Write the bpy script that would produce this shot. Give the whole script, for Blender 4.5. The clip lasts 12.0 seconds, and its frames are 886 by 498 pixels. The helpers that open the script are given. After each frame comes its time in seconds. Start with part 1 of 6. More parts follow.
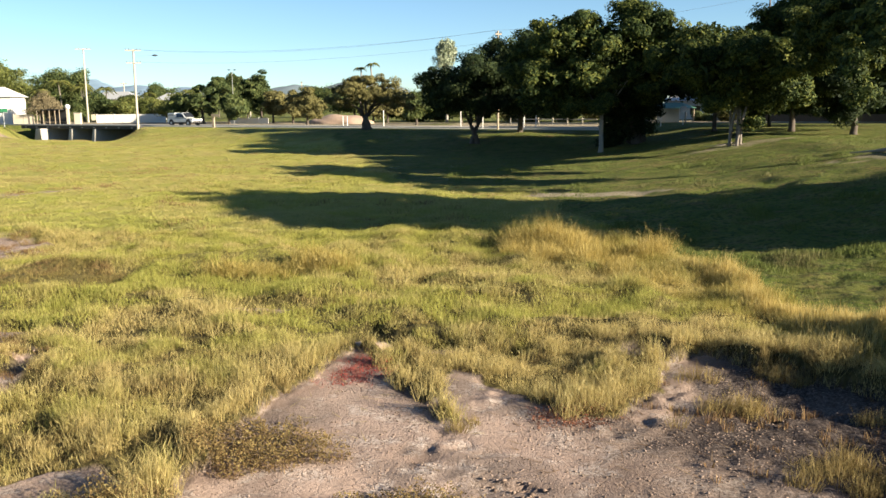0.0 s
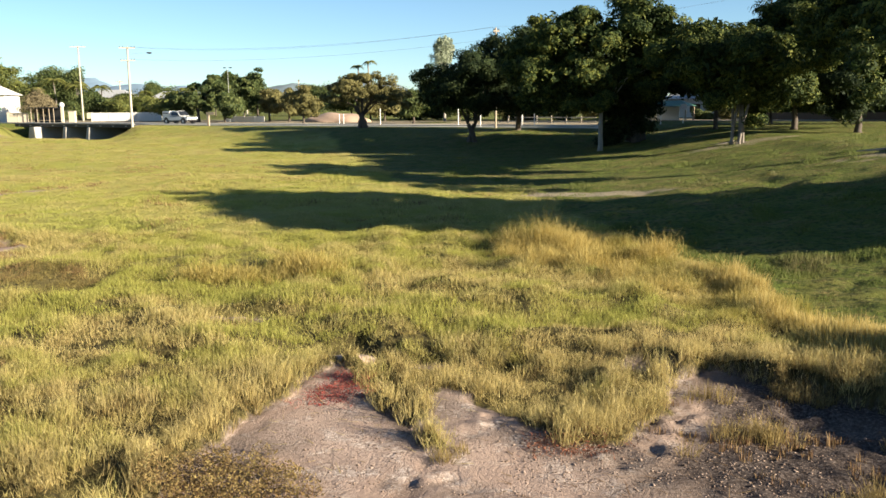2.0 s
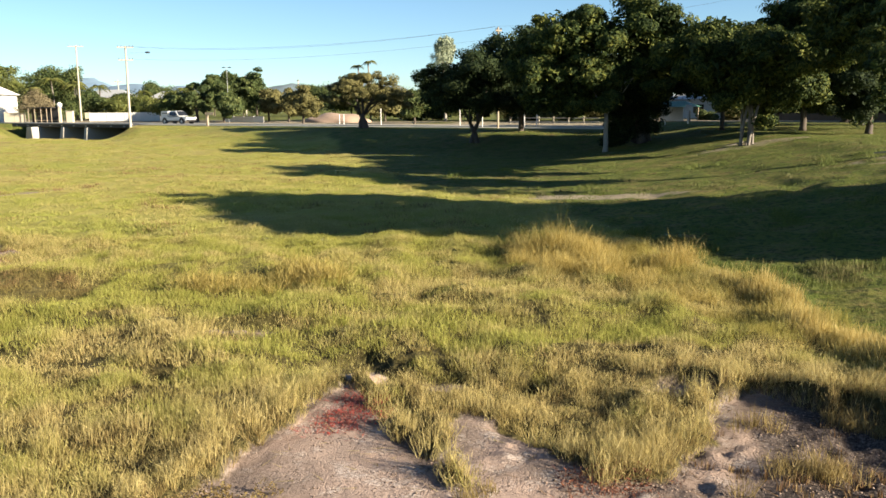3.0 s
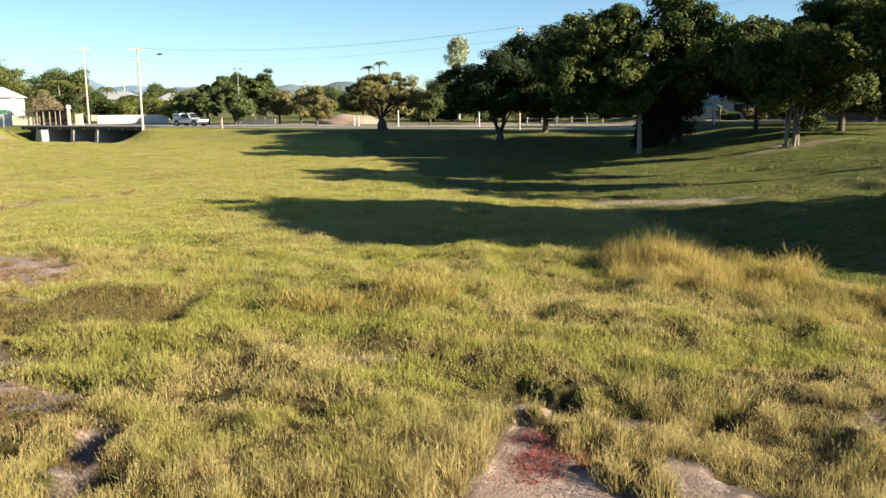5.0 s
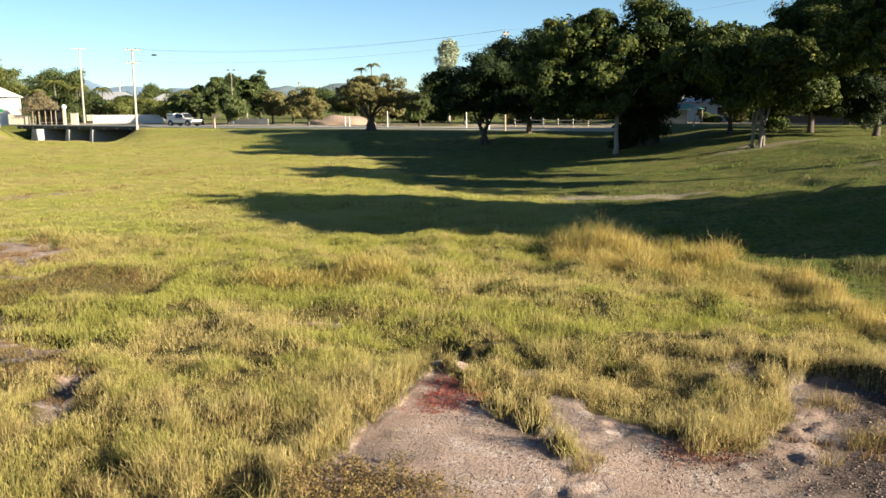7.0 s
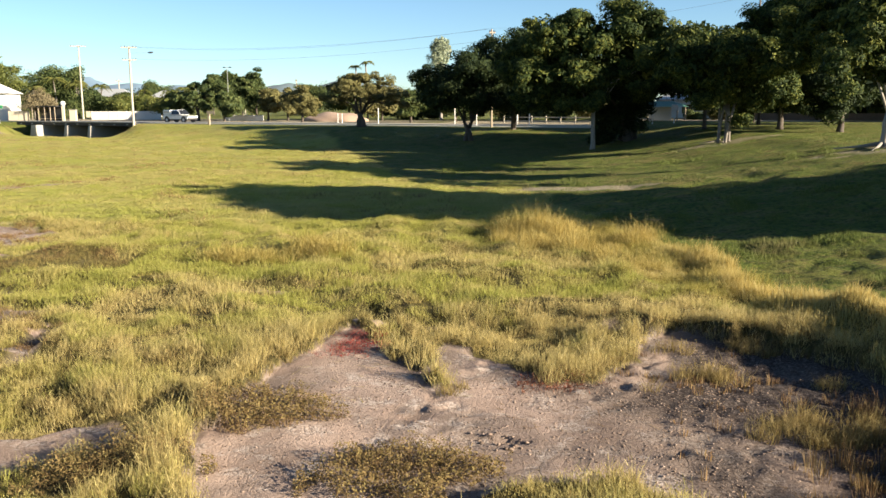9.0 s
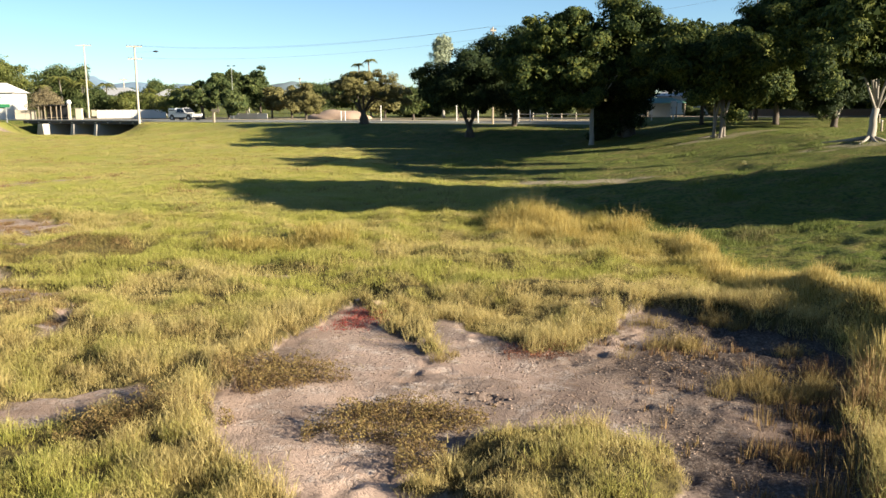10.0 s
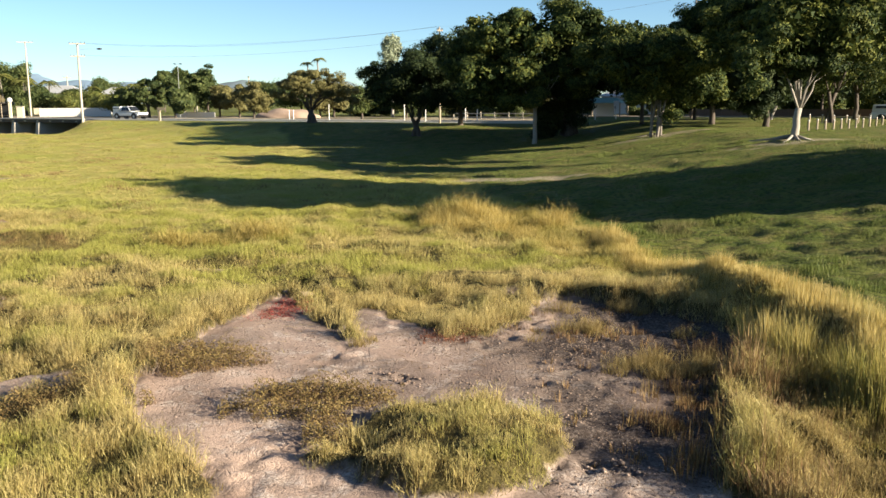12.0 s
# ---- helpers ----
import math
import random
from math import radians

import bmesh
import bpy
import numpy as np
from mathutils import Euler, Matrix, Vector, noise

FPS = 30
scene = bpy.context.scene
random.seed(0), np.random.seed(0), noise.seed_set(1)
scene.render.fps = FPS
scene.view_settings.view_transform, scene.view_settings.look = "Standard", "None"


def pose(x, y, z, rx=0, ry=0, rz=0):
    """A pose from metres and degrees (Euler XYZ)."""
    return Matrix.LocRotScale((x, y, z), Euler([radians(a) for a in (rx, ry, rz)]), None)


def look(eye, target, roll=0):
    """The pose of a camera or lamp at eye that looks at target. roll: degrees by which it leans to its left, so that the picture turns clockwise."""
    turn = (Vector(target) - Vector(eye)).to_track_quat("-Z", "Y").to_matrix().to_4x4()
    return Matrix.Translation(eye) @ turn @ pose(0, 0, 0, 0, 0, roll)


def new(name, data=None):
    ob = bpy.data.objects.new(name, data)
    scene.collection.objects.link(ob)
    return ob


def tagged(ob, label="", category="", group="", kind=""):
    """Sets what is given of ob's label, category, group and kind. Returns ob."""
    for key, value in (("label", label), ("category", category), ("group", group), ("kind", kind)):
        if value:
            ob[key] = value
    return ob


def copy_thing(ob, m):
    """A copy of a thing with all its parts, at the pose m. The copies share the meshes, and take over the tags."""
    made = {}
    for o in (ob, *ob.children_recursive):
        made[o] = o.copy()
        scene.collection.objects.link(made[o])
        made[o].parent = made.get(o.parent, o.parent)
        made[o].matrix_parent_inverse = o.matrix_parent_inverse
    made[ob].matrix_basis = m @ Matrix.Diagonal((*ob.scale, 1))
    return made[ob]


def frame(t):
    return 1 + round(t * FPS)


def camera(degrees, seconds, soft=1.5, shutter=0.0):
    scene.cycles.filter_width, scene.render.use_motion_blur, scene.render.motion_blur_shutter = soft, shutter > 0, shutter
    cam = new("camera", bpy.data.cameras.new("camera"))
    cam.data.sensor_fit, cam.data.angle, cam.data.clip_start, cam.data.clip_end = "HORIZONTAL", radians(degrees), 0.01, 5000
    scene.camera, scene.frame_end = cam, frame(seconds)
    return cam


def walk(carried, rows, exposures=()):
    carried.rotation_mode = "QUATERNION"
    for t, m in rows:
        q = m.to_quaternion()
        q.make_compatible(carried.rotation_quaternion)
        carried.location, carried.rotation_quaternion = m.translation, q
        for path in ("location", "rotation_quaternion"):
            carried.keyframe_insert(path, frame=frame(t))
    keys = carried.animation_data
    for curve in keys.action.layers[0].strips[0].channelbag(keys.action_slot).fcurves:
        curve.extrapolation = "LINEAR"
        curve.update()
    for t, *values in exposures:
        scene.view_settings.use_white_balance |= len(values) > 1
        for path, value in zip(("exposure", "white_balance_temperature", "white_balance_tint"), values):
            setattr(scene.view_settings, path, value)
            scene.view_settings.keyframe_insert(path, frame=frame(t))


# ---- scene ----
cam = camera(55.0, 12.0, soft=1.5)
PATH = [
    (0, (-0.012, -0.079, 4.023), (-0.024, 1.893, 3.69), -0.5),
    (0.5, (0.0, -0.065, 3.922), (-0.013, 1.907, 3.586), -0.5),
    (1, (0.013, 0.106, 3.926), (0.005, 2.078, 3.59), -0.5),
    (1.5, (0.088, 0.517, 3.95), (0.085, 2.489, 3.616), -0.5),
    (2, (0.14, 1.012, 3.947), (0.131, 2.983, 3.611), -0.5),
    (2.5, (0.067, 1.534, 3.932), (0.06, 3.505, 3.597), -0.4),
    (4.3, (-1.426, 2.916, 3.981), (-1.428, 4.887, 3.646), -0.6),
    (4.5, (-1.744, 3.001, 4.016), (-1.745, 4.972, 3.681), -0.6),
    (5, (-2.446, 3.115, 4.065), (-2.448, 5.087, 3.73), -0.7),
    (5.5, (-2.919, 3.043, 4.054), (-2.923, 5.015, 3.721), -0.7),
    (6, (-2.846, 2.728, 4.027), (-2.849, 4.701, 3.696), -0.6),
    (6.5, (-2.245, 2.11, 4.005), (-2.245, 4.082, 3.675), -0.5),
    (7, (-1.436, 1.186, 3.958), (-1.43, 3.159, 3.628), -0.4),
    (7.5, (-0.73, 0.122, 3.914), (-0.721, 2.094, 3.581), -0.5),
    (7.7, (-0.512, -0.171, 3.896), (-0.501, 1.801, 3.56), -0.3),
    (9.3, (0.082, -1.178, 3.851), (0.08, 0.794, 3.516), -0.4),
    (9.5, (0.133, -1.418, 3.833), (0.125, 0.553, 3.498), -0.6),
    (10, (0.179, -2.118, 3.809), (0.172, -0.147, 3.469), -0.5),
    (10.5, (0.204, -2.25, 4.141), (0.182, -0.279, 3.802), -0.5),
    (11, (0.2, -2.244, 4.556), (0.269, -0.274, 4.218), -0.5),
    (11.5, (0.314, -2.401, 4.183), (0.413, -0.432, 3.848), -0.5),
    (12, (0.729, -2.836, 3.78), (0.831, -0.868, 3.438), -0.3),
]
walk(cam, [(t, look(eye, target, roll)) for t, eye, target, roll in PATH])

# ---- light ----
SUN_EL, SUN_AZ = 18.6, -26.0          # degrees above the horizon; from +x towards +y
world = bpy.data.worlds.new("sky")
scene.world = world
world.use_nodes = True
_n, _l = world.node_tree.nodes, world.node_tree.links
_sky = _n.new("ShaderNodeTexSky")
_sky.sky_type, _sky.sun_disc = "NISHITA", False
_sky.sun_elevation, _sky.sun_rotation = radians(SUN_EL), radians(90 - SUN_AZ)
_sky.air_density, _sky.dust_density, _sky.ozone_density = 0.75, 0.15, 2.2
_tint = _n.new("ShaderNodeMix")          # a clear, slightly greenish blue sky
_tint.data_type, _tint.blend_type = "RGBA", "MULTIPLY"
_tint.inputs[0].default_value, _tint.inputs[7].default_value = 1.0, (0.90, 1.03, 1.07, 1)
_l.new(_sky.outputs[0], _tint.inputs[6])
_l.new(_tint.outputs[2], _n["Background"].inputs[0])
_n["Background"].inputs[1].default_value = 0.0405
sun = new("sun", bpy.data.lights.new("sun", "SUN"))
sun.data.energy, sun.data.angle, sun.data.color = 5.0, radians(0.5), (1.0, 0.87, 0.67)
sun.matrix_world = look((60 * math.cos(radians(SUN_EL)) * math.cos(radians(SUN_AZ)), 60 * math.cos(radians(SUN_EL)) * math.sin(radians(SUN_AZ)), 60 * math.sin(radians(SUN_EL))), (0, 0, 0))
scene.view_settings.exposure = 1.97


# ---- materials ----
def material(name, rough=0.8, metal=0.0, gloss=0.5):
    m = bpy.data.materials.new(name)
    m.use_nodes = True
    b = m.node_tree.nodes["Principled BSDF"]
    b.inputs["Roughness"].default_value, b.inputs["Metallic"].default_value = rough, metal
    b.inputs["Specular IOR Level"].default_value = gloss
    return m, m.node_tree.nodes, m.node_tree.links, b


def tex_noise(n, l, scale, detail=4, rough=0.55, vec=None):
    t = n.new("ShaderNodeTexNoise")
    t.inputs["Scale"].default_value, t.inputs["Detail"].default_value, t.inputs["Roughness"].default_value = scale, detail, rough
    l.new(vec if vec else coords(n), t.inputs["Vector"])
    return t.outputs["Fac"]


def coords(n):
    for k in n:
        if k.bl_idname == "ShaderNodeNewGeometry":
            return k.outputs["Position"]
    return n.new("ShaderNodeNewGeometry").outputs["Position"]


def ramp(n, l, fac, stops):
    r = n.new("ShaderNodeValToRGB")
    e = r.color_ramp.elements
    while len(e) < len(stops):
        e.new(0.5)
    for k, (p, c) in zip(e, stops):
        k.position, k.color = p, (*c, 1)
    l.new(fac, r.inputs[0])
    return r.outputs[0]


def mix(n, l, fac, a, b, kind="MIX"):
    m = n.new("ShaderNodeMix")
    m.data_type, m.blend_type = "RGBA", kind
    for sock, v in ((m.inputs[0], fac), (m.inputs[6], a), (m.inputs[7], b)):
        if isinstance(v, tuple):
            sock.default_value = (*v, 1)
        elif isinstance(v, (int, float)):
            sock.default_value = v
        else:
            l.new(v, sock)
    return m.outputs[2]


def bump(n, l, b, height, strength, dist):
    k = n.new("ShaderNodeBump")
    k.inputs["Strength"].default_value, k.inputs["Distance"].default_value = strength, dist
    l.new(height, k.inputs["Height"])
    l.new(k.outputs[0], b.inputs["Normal"])
    return k


def attr(n, name):
    a = n.new("ShaderNodeAttribute")
    a.attribute_name = name
    return a.outputs["Fac"]


def plain(name, c1, c2, scale=6.0, rough=0.8, metal=0.0, relief=0.2, fine=60.0):
    """A painted, worn or weathered surface: two tones at a large scale, a fine grain and a little relief."""
    m, n, l, b = material(name, rough, metal)
    big = tex_noise(n, l, scale, 5)
    small = tex_noise(n, l, fine, 3)
    col = mix(n, l, big, c1, c2)
    col = mix(n, l, 0.25, col, ramp(n, l, small, [(0.3, tuple(v * 0.6 for v in c1)), (0.7, tuple(min(1, v * 1.25) for v in c2))]))
    l.new(col, b.inputs["Base Color"])
    bump(n, l, b, small, relief, 0.02)
    return m


def foliage(name, dark, mid, light, sheer=0.3, rough=0.6, scale=0.6):
    """Leaves or blades: a tone for each piece, drifting over the plant, partly sheer."""
    m, n, l, b = material(name, rough, 0.0, 0.15)
    geo = n.new("ShaderNodeNewGeometry")
    drift = tex_noise(n, l, scale, 3, vec=geo.outputs["Position"])
    add = n.new("ShaderNodeMath")
    add.operation = "MULTIPLY_ADD"
    l.new(drift, add.inputs[0])
    add.inputs[1].default_value = 0.9
    half = n.new("ShaderNodeMath")
    half.operation = "MULTIPLY_ADD"
    l.new(geo.outputs["Random Per Island"], half.inputs[0])
    half.inputs[1].default_value, half.inputs[2].default_value = 0.5, -0.2
    l.new(half.outputs[0], add.inputs[2])
    col = ramp(n, l, add.outputs[0], [(0.15, dark), (0.5, mid), (0.85, light)])
    l.new(col, b.inputs["Base Color"])
    tr = n.new("ShaderNodeBsdfTranslucent")
    l.new(col, tr.inputs[0])
    ms = n.new("ShaderNodeMixShader")
    ms.inputs[0].default_value = sheer
    l.new(b.outputs[0], ms.inputs[1])
    l.new(tr.outputs[0], ms.inputs[2])
    l.new(ms.outputs[0], n["Material Output"].inputs[0])
    return m


def grass_material(name, greens, straws, sheer=0.35):
    """Blades that pass from green to straw by the mesh's 'dry' value, with a tone for each blade."""
    m, n, l, b = material(name, 0.6, 0.0, 0.15)
    geo = n.new("ShaderNodeNewGeometry")
    rnd = geo.outputs["Random Per Island"]
    g = ramp(n, l, rnd, [(0.0, greens[0]), (0.5, greens[1]), (1.0, greens[2])])
    s = ramp(n, l, rnd, [(0.0, straws[0]), (0.5, straws[1]), (1.0, straws[2])])
    col = mix(n, l, attr(n, "dry"), g, s)
    l.new(col, b.inputs["Base Color"])
    tr = n.new("ShaderNodeBsdfTranslucent")
    l.new(col, tr.inputs[0])
    ms = n.new("ShaderNodeMixShader")
    ms.inputs[0].default_value = sheer
    l.new(b.outputs[0], ms.inputs[1])
    l.new(tr.outputs[0], ms.inputs[2])
    l.new(ms.outputs[0], n["Material Output"].inputs[0])
    return m


def ground_material():
    m, n, l, b = material("ground_soil_and_turf", 0.95, 0.0, 0.15)
    pos = coords(n)
    n1, n2, n3, n4 = (tex_noise(n, l, s, d, r) for s, d, r in ((0.181, 3.61, 0.433), (0.937, 4.33, 0.47), (6.5, 4.33, 0.506), (45.0, 4, 0.6)))
    # dried mud: pinkish tan, grey silt, pale salt crust and dark trodden specks
    n5 = tex_noise(n, l, 22.0, 5, 0.75)
    n6 = tex_noise(n, l, 0.55, 3, 0.5)
    n7 = tex_noise(n, l, 2.6, 5, 0.65)
    mud = ramp(n, l, n2, [(0.30, (0.255, 0.178, 0.137)), (0.48, (0.378, 0.276, 0.217)), (0.68, (0.455, 0.345, 0.278))])
    mud = mix(n, l, ramp(n, l, n1, [(0.44, (0, 0, 0)), (0.58, (0.55, 0.55, 0.55))]), mud, (0.218, 0.163, 0.136))
    mud = mix(n, l, ramp(n, l, n6, [(0.48, (0, 0, 0)), (0.58, (0.7, 0.7, 0.7))]), mud, (0.19, 0.148, 0.124))
    salt = mix(n, l, 1.0, ramp(n, l, n7, [(0.50, (0, 0, 0)), (0.62, (1, 1, 1))]), ramp(n, l, n5, [(0.40, (0, 0, 0)), (0.55, (0.8, 0.8, 0.8))]), "MULTIPLY")
    mud = mix(n, l, salt, mud, (0.46, 0.40, 0.355))
    speck = mix(n, l, 1.0, ramp(n, l, n5, [(0.38, (0.9, 0.9, 0.9)), (0.46, (0, 0, 0))]), ramp(n, l, n2, [(0.40, (0.05, 0.05, 0.05)), (0.62, (0.85, 0.85, 0.85))]), "MULTIPLY")
    mud = mix(n, l, speck, mud, (0.075, 0.052, 0.041))
    warp = n.new("ShaderNodeVectorMath")
    warp.operation = "MULTIPLY_ADD"
    bend = n.new("ShaderNodeTexNoise")
    bend.inputs["Scale"].default_value = 3.0
    l.new(pos, bend.inputs["Vector"])
    l.new(bend.outputs["Color"], warp.inputs[0])
    warp.inputs[1].default_value = (0.3, 0.3, 0.3)
    l.new(pos, warp.inputs[2])
    cracks = []
    for scale in (5.0, 17.0):
        vor = n.new("ShaderNodeTexVoronoi")
        vor.feature = "DISTANCE_TO_EDGE"
        vor.inputs["Scale"].default_value = scale
        l.new(warp.outputs[0], vor.inputs["Vector"])
        cracks.append(vor.outputs["Distance"])
    crust = mix(n, l, ramp(n, l, n7, [(0.42, (0, 0, 0)), (0.58, (1, 1, 1))]), (0.0, 0.0, 0.0), ramp(n, l, cracks[0], [(0.0, (0.75, 0.75, 0.75)), (0.05, (0, 0, 0))]))
    mud = mix(n, l, crust, mud, (0.120, 0.085, 0.064))
    # darkest tones, for wet mud and for shade painted onto the mud
    damp_shade = ramp(n, l, n5, [(0.35, (0.012, 0.0086, 0.00774)), (0.5, (0.0413, 0.031, 0.0267)), (0.66, (0.129, 0.105, 0.0929))])
    mud = mix(n, l, attr(n, "damp_shade"), mud, damp_shade)
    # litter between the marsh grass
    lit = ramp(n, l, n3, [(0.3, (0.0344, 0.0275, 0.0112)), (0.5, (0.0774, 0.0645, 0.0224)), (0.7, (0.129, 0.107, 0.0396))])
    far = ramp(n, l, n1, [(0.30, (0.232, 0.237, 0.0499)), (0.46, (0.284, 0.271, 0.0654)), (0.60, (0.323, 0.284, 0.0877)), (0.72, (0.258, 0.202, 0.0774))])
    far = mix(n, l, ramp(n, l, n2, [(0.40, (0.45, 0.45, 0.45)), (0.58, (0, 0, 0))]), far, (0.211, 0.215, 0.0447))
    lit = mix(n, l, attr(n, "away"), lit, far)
    turf = ramp(n, l, n2, [(0.25, (0.05489, 0.08054, 0.01232)), (0.45, (0.09296, 0.1153, 0.0198)), (0.60, (0.1346, 0.1354, 0.03256)), (0.72, (0.1639, 0.1281, 0.04576))])
    turf = mix(n, l, ramp(n, l, n7, [(0.52, (0, 0, 0)), (0.66, (0.65, 0.65, 0.65))]), turf, (0.150, 0.108, 0.052))
    turf = mix(n, l, ramp(n, l, n3, [(0.38, (0.75, 0.75, 0.75)), (0.52, (0, 0, 0))]), turf, (0.030, 0.042, 0.010))
    dirt = mix(n, l, n3, (0.232, 0.189, 0.133), (0.327, 0.275, 0.206))
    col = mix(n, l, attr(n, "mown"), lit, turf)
    col = mix(n, l, attr(n, "dirt"), col, dirt)
    col = mix(n, l, attr(n, "mud"), col, mud)
    l.new(col, b.inputs["Base Color"])
    add = n.new("ShaderNodeMath")
    add.operation = "MULTIPLY_ADD"
    add.inputs[1].default_value = 0.35
    l.new(n4, add.inputs[0])
    pits = n.new("ShaderNodeMath")
    pits.operation = "MULTIPLY_ADD"
    l.new(ramp(n, l, n5, [(0.36, (0, 0, 0)), (0.43, (1, 1, 1))]), pits.inputs[0])
    pits.inputs[1].default_value = 0.3
    l.new(n3, pits.inputs[2])
    l.new(pits.outputs[0], add.inputs[2])
    flake = mix(n, l, n7, ramp(n, l, cracks[0], [(0.0, (0, 0, 0)), (0.07, (1, 1, 1))]), ramp(n, l, cracks[1], [(0.0, (0, 0, 0)), (0.12, (1, 1, 1))]))
    skin = mix(n, l, 0.7, flake, n5)            # cracked, gritty skin of the dried mud
    k = bump(n, l, b, mix(n, l, attr(n, "mud"), add.outputs[0], skin), 1.0, 0.14)
    soft = n.new("ShaderNodeMath")         # the dried mud is smoother than soil and turf
    soft.operation = "MULTIPLY_ADD"
    l.new(attr(n, "mud"), soft.inputs[0])
    soft.inputs[1].default_value, soft.inputs[2].default_value = -0.64, 1.0
    l.new(soft.outputs[0], k.inputs["Strength"])
    return m


M = {}
M["ground"] = ground_material()
M["marsh"] = grass_material("marsh_grass_blades", [(0.2136, 0.225, 0.04655), (0.3046, 0.308, 0.06664), (0.3579, 0.343, 0.09104)], [(0.3253, 0.254, 0.09996), (0.4271, 0.343, 0.1421), (0.4914, 0.41, 0.1901)], 0.45)
M["marsh_low"] = grass_material("low_marsh_grass_blades", [(0.162, 0.157, 0.0335), (0.221, 0.207, 0.0464), (0.27, 0.248, 0.0626)], [(0.162, 0.112, 0.0464), (0.254, 0.19, 0.0778), (0.324, 0.255, 0.111)], 0.42)
M["weed_blades"] = grass_material("brown_weed_blades", [(0.085, 0.068, 0.022), (0.15, 0.122, 0.038), (0.215, 0.175, 0.058)], [(0.085, 0.044, 0.022), (0.165, 0.096, 0.045), (0.27, 0.19, 0.092)], 0.2)
M["marsh_far"] = grass_material("far_marsh_grass_blades", [(0.2327, 0.249, 0.055), (0.266, 0.275, 0.0636), (0.2945, 0.297, 0.074)], [(0.2945, 0.258, 0.0963), (0.3306, 0.288, 0.11), (0.3591, 0.314, 0.127)], 0.4)
M["straw_deep"] = grass_material("golden_straw_blades", [(0.1662, 0.16, 0.034), (0.2327, 0.215, 0.048), (0.2945, 0.26, 0.07)], [(0.285, 0.205, 0.058), (0.3847, 0.298, 0.092), (0.4655, 0.38, 0.15)], 0.42)
M["straw"] = grass_material("tall_grass_blades", [(0.129, 0.138, 0.0292), (0.202, 0.194, 0.043), (0.275, 0.241, 0.0654)], [(0.32, 0.236, 0.07), (0.43, 0.333, 0.115), (0.51, 0.42, 0.185)], 0.42)
M["turf"] = grass_material("short_turf_blades", [(0.07469, 0.1045, 0.02021), (0.1079, 0.1364, 0.0301), (0.1477, 0.1701, 0.04472)], [(0.1037, 0.09124, 0.03784), (0.1427, 0.1258, 0.0516), (0.181, 0.1621, 0.07224)], 0.3)
M["clod"] = foliage("dried_mud_lumps", (0.095, 0.068, 0.053), (0.195, 0.143, 0.113), (0.30, 0.232, 0.19), 0.0, 0.95, 2.5)
M["weed"] = foliage("brown_weed_leaves", (0.0925, 0.0594, 0.02625), (0.16, 0.1107, 0.04375), (0.2313, 0.1863, 0.07), 0.2, 0.8, 4.0)
M["red"] = foliage("red_succulent_stems", (0.17, 0.03, 0.025), (0.31, 0.066, 0.052), (0.35, 0.15, 0.11), 0.2, 0.6, 3.0)
M["rust"] = foliage("rust_succulent_leaves", (0.055, 0.022, 0.013), (0.135, 0.05, 0.03), (0.235, 0.105, 0.06), 0.15, 0.7, 3.0)
# brighter, yellower garden green with the sunlight already in its tones
M["sunlit"] = foliage("sunlit_garden_leaves", (0.046, 0.062, 0.016), (0.098, 0.114, 0.030), (0.178, 0.18, 0.052), 0.3, 0.6, 0.25)
# fig tones darkened to carry the shade that falls on the row
M["shaded_leaf"] = foliage("shaded_tree_leaves", (0.00605, 0.0134, 0.00537), (0.0181, 0.0301, 0.00967), (0.0454, 0.0584, 0.0173), 0.15, 0.75, 0.5)
M["fig"] = foliage("fig_leaves", (0.0075, 0.0158, 0.005), (0.029, 0.047, 0.011), (0.140, 0.147, 0.031), 0.18, 0.75, 0.5)
M["fresh"] = foliage("fresh_leaves", (0.0387, 0.0613, 0.0113), (0.0851, 0.114, 0.0208), (0.155, 0.172, 0.0378), 0.35, 0.55, 0.9)
M["olive"] = foliage("olive_leaves", (0.0731, 0.0705, 0.0292), (0.138, 0.127, 0.0482), (0.206, 0.185, 0.0722), 0.35, 0.6, 0.5)
M["grey"] = foliage("grey_gum_leaves", (0.19, 0.225, 0.15), (0.27, 0.31, 0.21), (0.36, 0.385, 0.28), 0.3, 0.6, 0.5)
M["green"] = foliage("street_tree_leaves", (0.027, 0.045, 0.017), (0.066, 0.090, 0.031), (0.142, 0.16, 0.054), 0.35, 0.6, 0.4)
M["palm"] = foliage("palm_fronds", (0.0774, 0.0946, 0.0258), (0.146, 0.155, 0.0413), (0.232, 0.219, 0.0688), 0.35, 0.5, 0.6)
M["twig"] = foliage("bare_twigs", (0.086, 0.0714, 0.043), (0.146, 0.12, 0.0688), (0.206, 0.172, 0.0989), 0.1, 0.8, 0.6)
M["bark"] = plain("grey_bark", (0.105, 0.0894, 0.0743), (0.205, 0.18, 0.151), 3.0, 0.85, 0, 0.6, 25.0)
M["pale_bark"] = plain("pale_bark", (0.167, 0.149, 0.124), (0.285, 0.26, 0.223), 3.0, 0.8, 0, 0.4, 25.0)
M["dark_bark"] = plain("dark_bark", (0.0433, 0.0341, 0.026), (0.0869, 0.0681, 0.0526), 3.0, 0.9, 0, 0.7, 25.0)
M["asphalt"] = plain("worn_asphalt", (0.215, 0.194, 0.163), (0.284, 0.256, 0.217), 0.4, 0.9, 0, 0.3, 40.0)
M["concrete"] = plain("weathered_concrete", (0.26, 0.242, 0.211), (0.347, 0.322, 0.285), 0.8, 0.85, 0, 0.3, 30.0)
